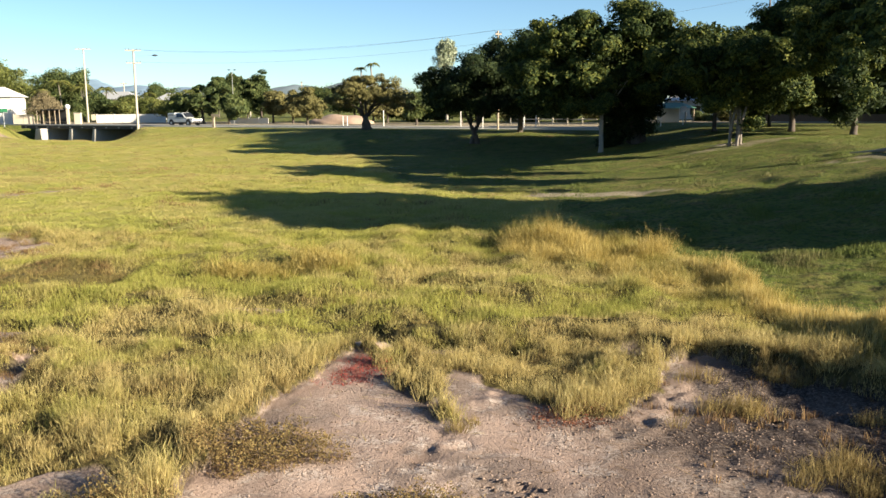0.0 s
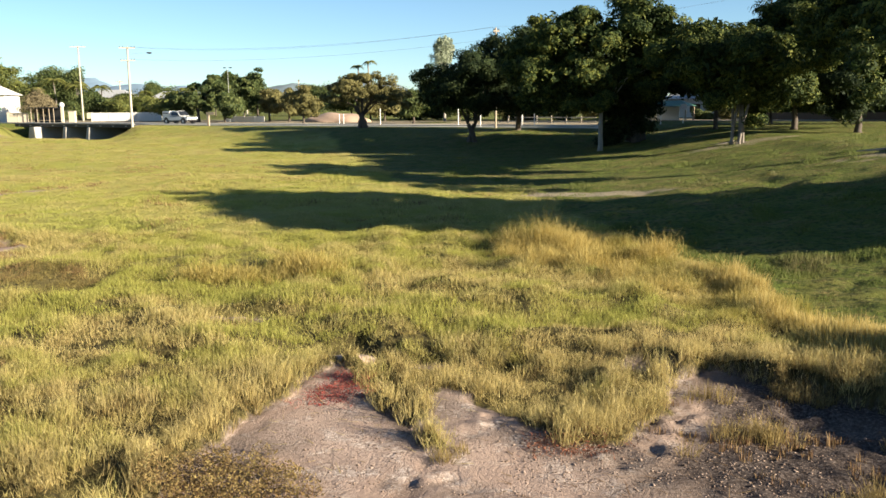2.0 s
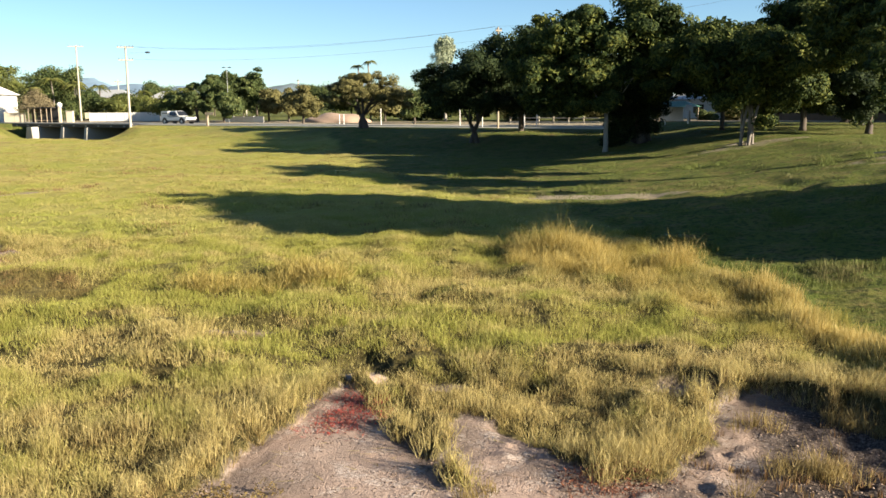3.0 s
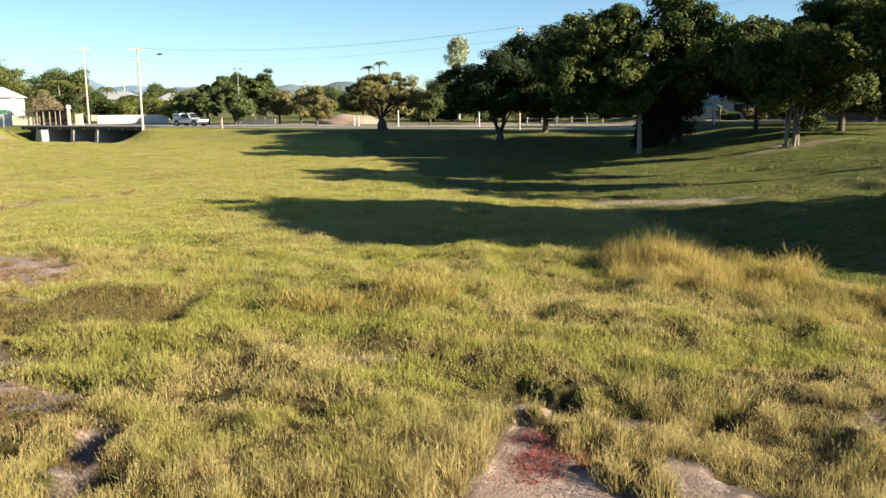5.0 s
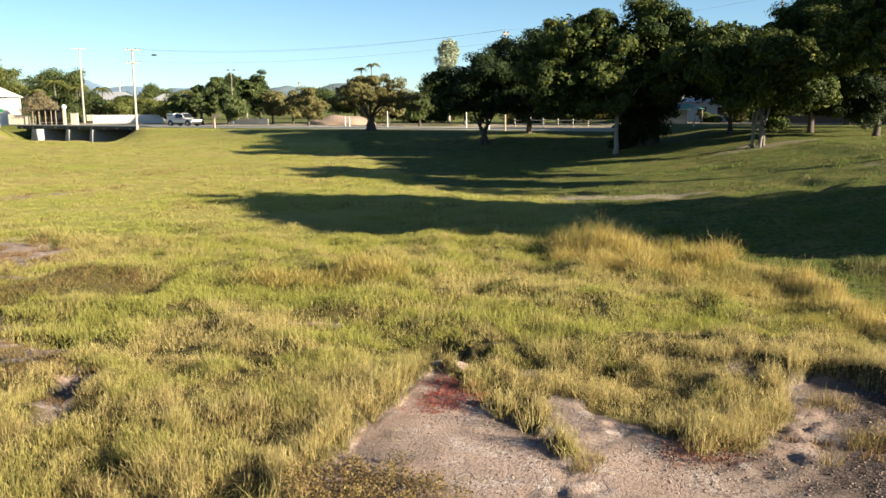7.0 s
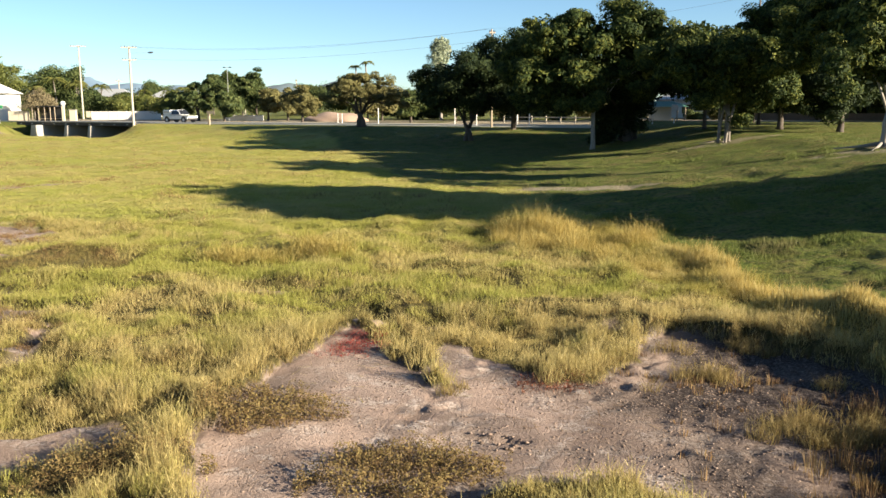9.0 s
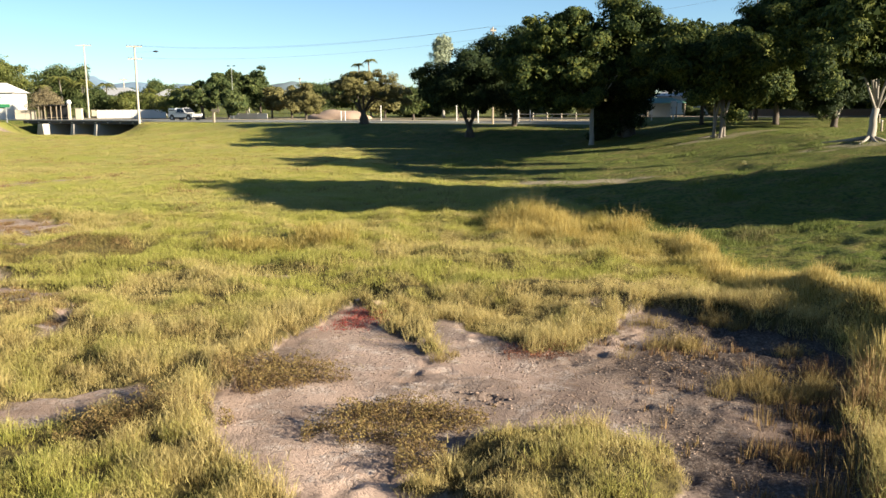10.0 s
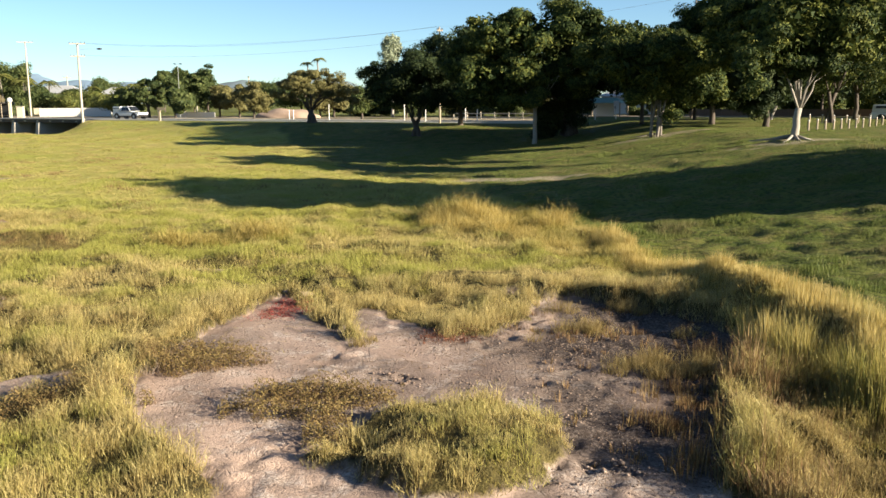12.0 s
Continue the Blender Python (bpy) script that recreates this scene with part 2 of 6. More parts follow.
# concrete brightened so kerb and footpath look sunlit under the trees
M["sunlit_concrete"] = plain("sunlit_kerb_concrete", (0.420, 0.392, 0.340), (0.520, 0.490, 0.430), 0.8, 0.85, 0, 0.3, 30.0)
# near-black tone for dark concrete and for shade painted under the bridge
M["dark_concrete"] = plain("dark_and_shaded_concrete", (0.031, 0.0279, 0.0248), (0.0619, 0.0557, 0.0495), 0.8, 0.9, 0, 0.3, 30.0)
M["pole"] = plain("bleached_pole_timber", (0.31, 0.273, 0.217), (0.408, 0.372, 0.31), 1.0, 0.85, 0, 0.4, 20.0)
M["dark_pole"] = plain("dark_pole_timber", (0.0743, 0.0557, 0.0402), (0.136, 0.105, 0.0774), 1.0, 0.85, 0, 0.4, 20.0)
M["wire"] = plain("grey_wire", (0.136, 0.149, 0.161), (0.186, 0.198, 0.211), 2.0, 0.6, 0.3, 0.0)
M["steel"] = plain("galvanised_steel", (0.302, 0.31, 0.317), (0.418, 0.425, 0.432), 3.0, 0.45, 0.7, 0.1)
M["white"] = plain("white_painted_wall", (0.518, 0.504, 0.475), (0.605, 0.59, 0.562), 0.7, 0.7, 0, 0.1)
M["cream"] = plain("cream_painted_wall", (0.403, 0.346, 0.259), (0.49, 0.432, 0.338), 0.7, 0.75, 0, 0.1)
M["tin"] = plain("pale_tin_roof", (0.432, 0.432, 0.418), (0.533, 0.533, 0.518), 0.6, 0.4, 0.4, 0.1)
M["green_roof"] = plain("green_tin_roof", (0.036, 0.101, 0.0648), (0.0576, 0.144, 0.0936), 0.8, 0.45, 0.2, 0.1)
M["brown_fence"] = plain("brown_timber_fence", (0.108, 0.0648, 0.0396), (0.187, 0.122, 0.0792), 1.5, 0.85, 0, 0.3, 20.0)
M["timber"] = plain("weathered_timber", (0.245, 0.194, 0.137), (0.346, 0.288, 0.216), 2.0, 0.85, 0, 0.4, 20.0)
M["sand"] = plain("sandy_soil", (0.240, 0.168, 0.122), (0.330, 0.240, 0.180), 0.6, 0.95, 0, 0.5, 5.0)
M["paint_white"] = plain("white_car_paint", (0.533, 0.54, 0.547), (0.576, 0.583, 0.59), 1.0, 0.2, 0, 0.0)
M["glass"] = plain("dark_window_glass", (0.012, 0.014, 0.016), (0.02, 0.022, 0.026), 1.0, 0.06, 0, 0.0)
M["tyre"] = plain("black_rubber", (0.012, 0.012, 0.012), (0.022, 0.022, 0.022), 5.0, 0.85, 0, 0.2)
M["dark_metal"] = plain("dark_painted_metal", (0.0144, 0.0144, 0.0158), (0.0324, 0.0324, 0.036), 3.0, 0.5, 0.2, 0.1)
M["sign_green"] = plain("green_sign_face", (0.0144, 0.115, 0.0504), (0.0216, 0.144, 0.0648), 1.0, 0.4, 0, 0.0)
M["tail"] = plain("red_lens", (0.252, 0.0072, 0.0072), (0.302, 0.0108, 0.0108), 3.0, 0.2, 0, 0.0)
M["lens"] = plain("clear_lens", (0.6, 0.6, 0.6), (0.75, 0.75, 0.75), 3.0, 0.12, 0, 0.0)
# the haze of distance is mixed into both hill colours as blue-grey
M["ridge"] = plain("haze_tinted_far_forest", (0.0869, 0.124, 0.143), (0.105, 0.143, 0.161), 0.004, 1.0, 0, 0.0, 0.02)
M["ridge_far"] = plain("haze_tinted_far_range", (0.105, 0.167, 0.236), (0.124, 0.186, 0.254), 0.004, 1.0, 0, 0.0, 0.02)


# ---- helpers of the scene ----
rng = np.random.default_rng(7)
_lat = np.random.default_rng(3).random((256, 256))


def vnoise(x, y, size, shift=0):
    """Smooth value noise from 0 to 1 with cells of that size in metres."""
    u, v = np.asarray(x, float) / size + 17.3 * shift + 300, np.asarray(y, float) / size + 9.1 * shift + 300
    i, j = np.floor(u).astype(int), np.floor(v).astype(int)
    a, b = u - i, v - j
    a, b = a * a * (3 - 2 * a), b * b * (3 - 2 * b)
    g = lambda p, q: _lat[p % 256, q % 256]
    return (g(i, j) * (1 - a) + g(i + 1, j) * a) * (1 - b) + (g(i, j + 1) * (1 - a) + g(i + 1, j + 1) * a) * b


def smooth(a, b, x):
    t = np.clip((np.asarray(x, float) - a) / (b - a), 0, 1)
    return t * t * (3 - 2 * t)


def arrays_mesh(name, verts, faces, extra=None, shade=False):
    """A mesh from arrays of corners and of faces (all with the same number of corners)."""
    me = bpy.data.meshes.new(name)
    verts, faces = np.asarray(verts, np.float32), np.asarray(faces, np.int32)
    k = faces.shape[1]
    me.vertices.add(len(verts))
    me.vertices.foreach_set("co", verts.ravel())
    me.loops.add(faces.size)
    me.loops.foreach_set("vertex_index", faces.ravel())
    me.polygons.add(len(faces))
    me.polygons.foreach_set("loop_start", np.arange(0, faces.size, k, dtype=np.int32))
    if shade:
        me.polygons.foreach_set("use_smooth", np.ones(len(faces), bool))
    for key, val in (extra or {}).items():
        me.attributes.new(key, "FLOAT", "POINT").data.foreach_set("value", np.asarray(val, np.float32))
    me.update(calc_edges=True)
    return me


def put(name, me, mat, parent=None, label=""):
    me.materials.append(mat)
    ob = new(name, me)
    if parent:
        ob.parent = parent
    return tagged(ob, label)


def part(name, bm, mat, parent=None, label="", shade=False):
    """Links a bmesh as one mesh object under a thing or a part."""
    me = bpy.data.meshes.new(name)
    if shade:
        for f in bm.faces:
            f.smooth = True
    bm.to_mesh(me)
    bm.free()
    return put(name, me, mat, parent, label)


def thing(name, x, y, z, label, category, group="", turn=0):
    ob = new(name)
    ob.matrix_world = pose(x, y, z, 0, 0, turn)
    return tagged(ob, label, category, group)


def box(x0, x1, y0, y1, z0, z1, edge=0.0, bm=None):
    bm = bm or bmesh.new()
    r = bmesh.ops.create_cube(bm, size=1)
    bmesh.ops.transform(bm, matrix=Matrix.LocRotScale(((x0 + x1) / 2, (y0 + y1) / 2, (z0 + z1) / 2), None, (x1 - x0, y1 - y0, z1 - z0)), verts=r["verts"])
    if edge:
        es = {e for v in r["verts"] for e in v.link_edges}
        bmesh.ops.bevel(bm, geom=list(es), offset=edge, segments=2, affect="EDGES")
    return bm


def rod(a, b, r0, r1=None, sides=10, bm=None):
    bm = bm or bmesh.new()
    a, b = Vector(a), Vector(b)
    d = b - a
    m = Matrix.Translation((a + b) / 2) @ d.to_track_quat("Z", "Y").to_matrix().to_4x4()
    bmesh.ops.create_cone(bm, cap_ends=True, segments=sides, radius1=r0, radius2=r0 if r1 is None else r1, depth=d.length, matrix=m)
    return bm


def tube(points, radii, sides=9):
    """A bent, tapered tube through the points, as a bmesh."""
    bm = bmesh.new()
    rings, pts = [], [Vector(p) for p in points]
    side = None
    for i, (p, r) in enumerate(zip(pts, radii)):
        d = (pts[min(i + 1, len(pts) - 1)] - pts[max(i - 1, 0)]).normalized()
        if side is None:
            side = d.orthogonal()
        side = (side - d * side.dot(d)).normalized()
        up = d.cross(side)
        rings.append([bm.verts.new(p + side * (r * math.cos(a)) + up * (r * math.sin(a))) for a in (2 * math.pi * k / sides for k in range(sides))])
    for r0, r1 in zip(rings, rings[1:]):
        for k in range(sides):
            bm.faces.new((r0[k], r0[(k + 1) % sides], r1[(k + 1) % sides], r1[k]))
    bm.faces.new(rings[0][::-1])
    bm.faces.new(rings[-1])
    return bm


# ---- the lie of the land ----
def road_s(x, y):
    """Distance beyond the road's middle line; the side of the marsh is negative."""
    return ((x - 34) * 0.61 + (y - 79)) / 1.171


def road_u(x, y):
    """Distance along the road, to the west."""
    return ((34 - x) + (y - 79) * 0.61) / 1.171


def road_at(u, s):
    return 34 - u / 1.171 + s * 0.61 / 1.171, 79 + u * 0.61 / 1.171 + s / 1.171


ROAD_TURN = -math.degrees(math.atan(0.61))
TOE_Y = (-60, 6, 8, 10, 13, 18, 24, 31, 40, 50, 60, 68, 76, 90)
TOE_X = (8.5, 7.3, 6.9, 6.6, 6.3, 6.1, 5.2, 3.8, 3.2, 5.0, 9.2, 13, 20, 45)

# how the bank rises to the east, once clear of its toe
BANK_X = (2, 4, 6, 7.9, 9.1, 10.4, 11.7, 12.9, 14.1, 15.3, 16.4, 17.9, 19, 23)
BANK_Z = (0, 0.03, 0.12, 0.27, 0.4, 0.53, 0.67, 0.86, 1.1, 1.29, 1.47, 1.74, 1.88, 1.9)


def blob(x, y, cx, cy, rx, ry, turn=0.0, rag=0.35):
    """Above 0 inside a ragged ellipse, in parts of its radius."""
    c, s = math.cos(radians(turn)), math.sin(radians(turn))
    u, v = (x - cx) * c + (y - cy) * s, -(x - cx) * s + (y - cy) * c
    wob = (vnoise(x, y, 0.35 * max(0.6, min(rx, ry)), 5) - 0.5) * rag * 2
    return 1 - np.sqrt((u / rx) ** 2 + (v / ry) ** 2) + wob


PAN = ((-1.8, 13.0), (-1.5, 13.6), (-1.0, 12.5), (-0.65, 11.4), (-0.38, 10.75), (-0.02, 10.2), (-0.14, 11.4), (0.1, 12.3), (0.5, 11.95),
       (1.0, 11.1), (1.5, 10.3), (2.1, 10.25), (2.9, 11.1), (3.2, 12.6), (4.0, 13.0), (4.9, 12.0), (6.0, 10.6), (6.1, 9.0), (5.6, 8.5), (5.0, 7.6), (4.6, 6.6),
       (4.2, 5.5), (3.9, 4.5), (4.1, 2.6), (3.4, 0.2), (0.6, -0.4), (-0.9, 1.6), (-1.1, 5.0), (-2.0, 6.0), (-2.65, 7.0), (-2.9, 8.2), (-2.85, 9.8), (-2.3, 11.3))


def pan_depth(x, y):
    """Signed distance into the bare mud pan."""
    best, inside = np.full(np.shape(x), 1e9), np.zeros(np.shape(x), bool)
    for (ax, ay), (bx, by) in zip(PAN, PAN[1:] + PAN[:1]):
        ex, ey = bx - ax, by - ay
        t = np.clip(((x - ax) * ex + (y - ay) * ey) / (ex * ex + ey * ey), 0, 1)
        best = np.minimum(best, np.hypot(x - ax - t * ex, y - ay - t * ey))
        inside ^= ((ay > y) != (by > y)) & (x < ex * (y - ay) / (ey if ey else 1e-9) + ax)
    return np.where(inside, best, -best)


def bare(x, y):
    """1 on bare mud, 0 under grass."""
    d = pan_depth(x, y) + (vnoise(x, y, 0.22, 1) - 0.5) * 0.22 + (vnoise(x, y, 0.6, 2) - 0.5) * 0.2
    m = smooth(-0.03, 0.05, d)
    for cx, cy, rx, ry, turn in ((-4.5, 7.9, 1.6, 0.6, 32), (-13.6, 24.4, 2.6, 1.6, -55), (-12.2, 20.8, 1.6, 0.25, 0), (-10.6, 16.6, 1.5, 0.7, -20),
                                 (-8.4, 14.7, 1.2, 0.5, -25), (-6.6, 12.3, 0.35, 1.2, 10), (-0.2, 13.45, 0.6, 0.42, 0), (-1.5, 14.0, 0.55, 0.4, 30),
                                 (-3.95, 13.3, 0.36, 0.2, 0), (-3.7, 16.4, 0.75, 0.3, 0), (-19.5, 39.8, 4.6, 0.6, 62), (3.0, 12.9, 0.45, 0.4, 0), (-10.0, 39.0, 1.6, 0.35, 20),
                                 (-68, 121, 12, 1.5, 0)):
        m = np.maximum(m, smooth(-0.1, 0.15, blob(x, y, cx, cy, rx, ry, turn)))
    isle = np.maximum(blob(x, y, 1.2, 5.85, 1.3, 1.12, 0, 0.2), blob(x, y, 5.6, 12.6, 0.9, 0.8))
    return m * (1 - smooth(-0.06, 0.06, isle))


def weedy(x, y):
    """1 where low brown weeds mat the mud."""
    m = np.zeros(np.shape(x))
    for cx, cy, rx, ry, turn in ((-2.2, 9.25, 0.9, 0.72, 0), (-0.45, 7.4, 1.0, 0.62, 8), (-3.45, 7.35, 1.0, 0.55, 20), (-0.1, 6.3, 0.25, 0.7, 0), (-9.7, 19.3, 2.5, 1.7, 0), (-8.6, 13.6, 1.5, 0.8, 0)):
        m = np.maximum(m, smooth(-0.05, 0.15, blob(x, y, cx, cy, rx, ry, turn)))
    return m


def mown(x, y):
    """1 on the mown park lawn on the bank and along the road."""
    d = x - np.interp(y, TOE_Y, TOE_X) + (vnoise(x, y, 1.2, 8) - 0.5) * 0.8
    a = smooth(0.0, 0.9, d - 0.5 * smooth(24, 8, y))
    r = smooth(-24, -15, road_s(x, y) + (vnoise(x, y, 6, 4) - 0.5) * 8) * smooth(-45, -5, x + 0)
    far = smooth(-12, -7, road_s(x, y))
    lawn = smooth(0.0, 0.8, x - np.interp(y, (37, 39, 42, 50, 60, 75, 95), (6, 2.2, -1, -4, -6, -9, -14)) + (vnoise(x, y, 2.0, 18) - 0.5) * 1.6) * smooth(37, 38, y)
    return np.maximum(np.maximum(np.maximum(a, r), far), lawn)


# hollows and undercut edges scoured in the marsh, plus pits added for shaded gaps
PITS = ((-1.35, 14.5, 0.85, 0.5, 10, 0.14), (-0.75, 12.4, 0.25, 1.5, 22, 0.14), (-0.95, 13.6, 0.4, 0.6, 0, 0.15), (-0.15, 13.5, 0.7, 0.5, 0, 0.14), (1.0, 13.3, 0.9, 0.28, 48, 0.15), (-4.4, 13.8, 0.4, 0.28, 0, 0.16),
        (-3.9, 13.45, 0.38, 0.26, 0, 0.16), (-3.5, 16.7, 1.0, 0.36, 0, 0.16), (-3.5, 9.0, 0.4, 0.5, 20, 0.18), (-12.7, 25.3, 0.5, 1.0, 20, 0.2), (1.2, 11.4, 0.9, 0.3, -38, 0.10), (-10.0, 39.0, 2.0, 0.6, 20, 0.2),
        (-6.3, 11.6, 0.55, 0.5, 0, 0.2), (4.6, 10.6, 0.8, 0.6, 0, 0.08), (-6.7, 12.8, 0.3, 0.5, 0, 0.16), (-7.9, 12.3, 0.5, 0.4, 20, 0.18), (-8.1, 15.2, 1.0, 0.35, -25, 0.16), (-9.8, 16.7, 0.8, 0.45, -20, 0.18),
        (-6.5, 17.1, 0.45, 0.2, 0, 0.12), (-5.2, 9.9, 0.4, 0.25, 0, 0.12), (-1.6, 16.4, 0.4, 0.2, 0, 0.1), (-6.0, 14.4, 0.3, 0.2, 0, 0.1), (-2.6, 12.0, 0.3, 0.25, 0, 0.1), (2.6, 14.6, 0.5, 0.25, 0, 0.12), (5.2, 6.5, 0.5, 0.4, 30, 0.16), (5.9, 7.1, 0.4, 0.3, 0, 0.14), (4.9, 5.3, 0.35, 0.45, 0, 0.14),
        (6.3, 6.1, 0.3, 0.3, 0, 0.12), (5.7, 5.2, 0.35, 0.3, 0, 0.12), (0.55, 6.2, 0.3, 0.3, 20, 0.05), (0.35, 5.6, 0.25, 0.25, 0, 0.05))


def footmarks(x, y):
    """1 in the small hollows where the soft mud was trodden."""
    wet = smooth(0.40, 0.62, vnoise(x, y, 1.1, 70) + 0.3 * smooth(0.3, 2.2, x))
    return wet * smooth(0.60, 0.74, vnoise(x, y, 0.13, 83)) * smooth(16, 14, y)


def height(x, y):
    x, y = np.asarray(x, float), np.asarray(y, float)
    d = x - np.interp(y, TOE_Y, TOE_X)
    rise = np.interp(x - np.interp(y, (38, 54, 64, 80), (0, 1.4, 1.8, 2.5)), BANK_X, BANK_Z)
    k = smooth(24, 36, y)
    bank = 1.9 * smooth(-1.0, 16, d) * (1 - k) + rise * k + (0.28 + 0.27 * smooth(7.4, 9.2, y)) * smooth(-0.45, 0.25, d) * smooth(9, 2, d) * smooth(15.5, 11.5, y)
    s, u = road_s(x, y), road_u(x, y)
    v = u + 1.25 * np.maximum(0, -7 - s)          # the creek bed comes in aslant
    gap = smooth(83.5, 92, v) * smooth(115, 111, v) * smooth(2, -2, s)
    road = 1.4 * smooth(-26, -11, s) * (1 - gap)
    z = 0.1 + np.maximum(bank, road) + 0.10 * np.exp(-((d + 0.2) / 0.8) ** 2) * smooth(28, 18, y)
    z = z - 1.5 * gap * smooth(-20, -8.5, s)
    rough = (1 - mown(x, y)) * smooth(140, 100, y) * (1 - 0.5 * smooth(26, 32, y) * smooth(62, 46, y))
    b = bare(x, y)
    z = z + rough * (1 - b) * ((vnoise(x, y, 0.8, 16) - 0.5) * 0.14 + (vnoise(x, y, 1.7, 6) - 0.5) * 0.22 + (vnoise(x, y, 5, 7) - 0.5) * 0.10)
    z = z + ((vnoise(x, y, 9, 12) - 0.5) * 0.16 + (vnoise(x, y, 1.1, 13) - 0.5) * 0.07 + (vnoise(x, y, 0.42, 19) - 0.5) * 0.13 * smooth(34, 24, y) + (vnoise(x, y, 0.9, 55) - 0.5) * (0.05 + 0.11 * smooth(36, 33, y)) * smooth(58, 44, y) * smooth(22, 32, y)) * mown(x, y) * smooth(-5, -12, s)
    z = z + rough * (1 - b) * smooth(60, 40, y) * ((vnoise(x, y, 0.8, 16) - 0.5) * 0.09 + (vnoise(x, y, 0.42, 11) - 0.5) * 0.08)
    z = z - 0.07 * smooth(0, 0.3, blob(x, y, 2.92, 5.2, 0.45, 0.10, -40, 0.6)) - 0.07 * smooth(0, 0.3, blob(x, y, 0.68, 8.25, 0.4, 0.08, -15, 0.6))
    for cx, cy, rx, ry, turn, deep in PITS:
        z = z - 1.25 * deep * smooth(-0.15, 0.5, blob(x, y, cx, cy, rx, ry, turn))
    z = z + 0.12 * (1 - b) * smooth(1.3, 0.05, -pan_depth(x, y)) * smooth(1.5, 4, y)   # the grass stands on a ledge
    trod = smooth(0.4, 0.7, vnoise(x, y, 1.1, 70) + 0.25 * smooth(0.5, 3.0, x))
    z = z - 0.014 * b * footmarks(x, y)
    z = z + b * (-0.01 + (vnoise(x, y, 0.16, 9) - 0.5) * (0.012 + 0.055 * trod) + (vnoise(x, y, 0.7, 10) - 0.5) * 0.018 + (vnoise(x, y, 2.3, 71) - 0.5) * 0.04)
    return z


def steps(*runs):
    out = []
    for a, b, d in runs:
        out += list(np.arange(a, b - d * 0.3, d))
    return np.array(out + [runs[-1][1]])


gx = steps((-4500, -500, 500), (-500, -120, 40), (-120, -50, 5), (-50, -13, 1.0), (-13, -5.2, 0.25), (-5.2, 6.5, 0.065), (6.5, 14, 0.17), (14, 24, 0.35), (24, 50, 1.0), (50, 120, 5), (120, 500, 40), (500, 4500, 500))
gy = steps((-600, -60, 60), (-60, -12, 4), (-12, 2, 0.5), (2, 15, 0.065), (15, 28, 0.2), (28, 48, 0.28), (48, 60, 0.5), (60, 150, 1.2), (150, 300, 10), (300, 900, 60), (900, 4900, 500))
X, Y = np.meshgrid(gx, gy)
Z = height(X, Y)
nx, ny = len(gx), len(gy)
idx = np.arange(nx * ny).reshape(ny, nx)
quads = np.stack([idx[:-1, :-1], idx[:-1, 1:], idx[1:, 1:], idx[1:, :-1]], -1).reshape(-1, 4)
dirt = np.maximum(smooth(0.0, 0.25, blob(X, Y, 5.4, 35.9, 4.4, 0.9, -27, 0.2)), smooth(0.0, 0.2, blob(X, Y, 17.6, 51.3, 3.2, 1.5)) * 0.7)
dirt = np.maximum(dirt, smooth(0.0, 0.2, blob(X, Y, 19.2, 35.3, 3.0, 1.5)) * 0.7)
dirt = np.maximum(dirt, 0.85 * smooth(4.2, 5.5, road_s(X, Y)) * smooth(0.0, 0.3, vnoise(X, Y, 7, 17) + 0.3 * smooth(50, 70, road_u(X, Y))) * smooth(26, 18, road_s(X, Y)))
# wet mud below the bank and the ridge channel, with their shade painted in
damp_shade = np.maximum(smooth(-0.2, 0.5, blob(X, Y, 5.3, 8.4, 3.2, 4.8)) * 0.97, smooth(-0.1, 0.4, blob(X, Y, -1.1, 12.7, 0.6, 1.3, 20)) * 0.5)
# cast shadow of the tall grass, painted as a dark patch
damp_shade = np.maximum(damp_shade, 0.9 * smooth(-0.1, 0.3, blob(X, Y, 4.5, 6.9, 0.6, 1.6, -20)))
damp_shade = np.maximum(damp_shade, 0.35 * smooth(-0.1, 0.3, blob(X, Y, -4.5, 7.9, 1.8, 0.8, 32)))
# shade painted into the hollows, besides their dents in the ground
for cx, cy, rx, ry, turn, deep in PITS:
    damp_shade = np.maximum(damp_shade, 0.5 * smooth(-0.1, 0.4, blob(X, Y, cx, cy, rx, ry, turn)))
damp_shade = np.maximum(damp_shade, 0.22 * smooth(-4.5, -6.5, X) * smooth(0.25, 0.6, vnoise(X, Y, 0.7, 15)) * smooth(35, 30, Y))
# darker in the trodden hollows, along with their dents
damp_shade = np.maximum(damp_shade, 0.38 * footmarks(X, Y))
# darker in broken stretches along the pan's rim
rim = pan_depth(X, Y)
damp_shade = np.maximum(damp_shade, 0.8 * smooth(0.2, 0.04, rim) * smooth(-0.4, -0.1, rim) * smooth(0.1, 0.5, vnoise(X, Y, 0.5, 73)))
damp_shade = np.maximum(damp_shade, 0.4 * smooth(0.45, 0.75, vnoise(X, Y, 0.9, 14)))
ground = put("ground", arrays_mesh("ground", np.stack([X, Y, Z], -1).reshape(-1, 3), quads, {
    "mud": smooth(0.8, 1.0, bare(X, Y)).ravel(), "mown": mown(X, Y).ravel(), "dirt": dirt.ravel(), "damp_shade": damp_shade.ravel(), "away": smooth(14, 36, Y).ravel()}, True), M["ground"])
tagged(ground, "marsh flat of dry mud and grass rising to a mown bank", "ground", kind="structure")


# ---- marsh grass ----
def in_view(x, y, margin=2.0):
    return np.abs(x + 0.8) < 0.58 * (y + 3.2) + margin


def scatter(x0, x1, y0, y1, per):
    n = int((x1 - x0) * (y1 - y0) * per)
    return rng.uniform(x0, x1, n), rng.uniform(y0, y1, n)


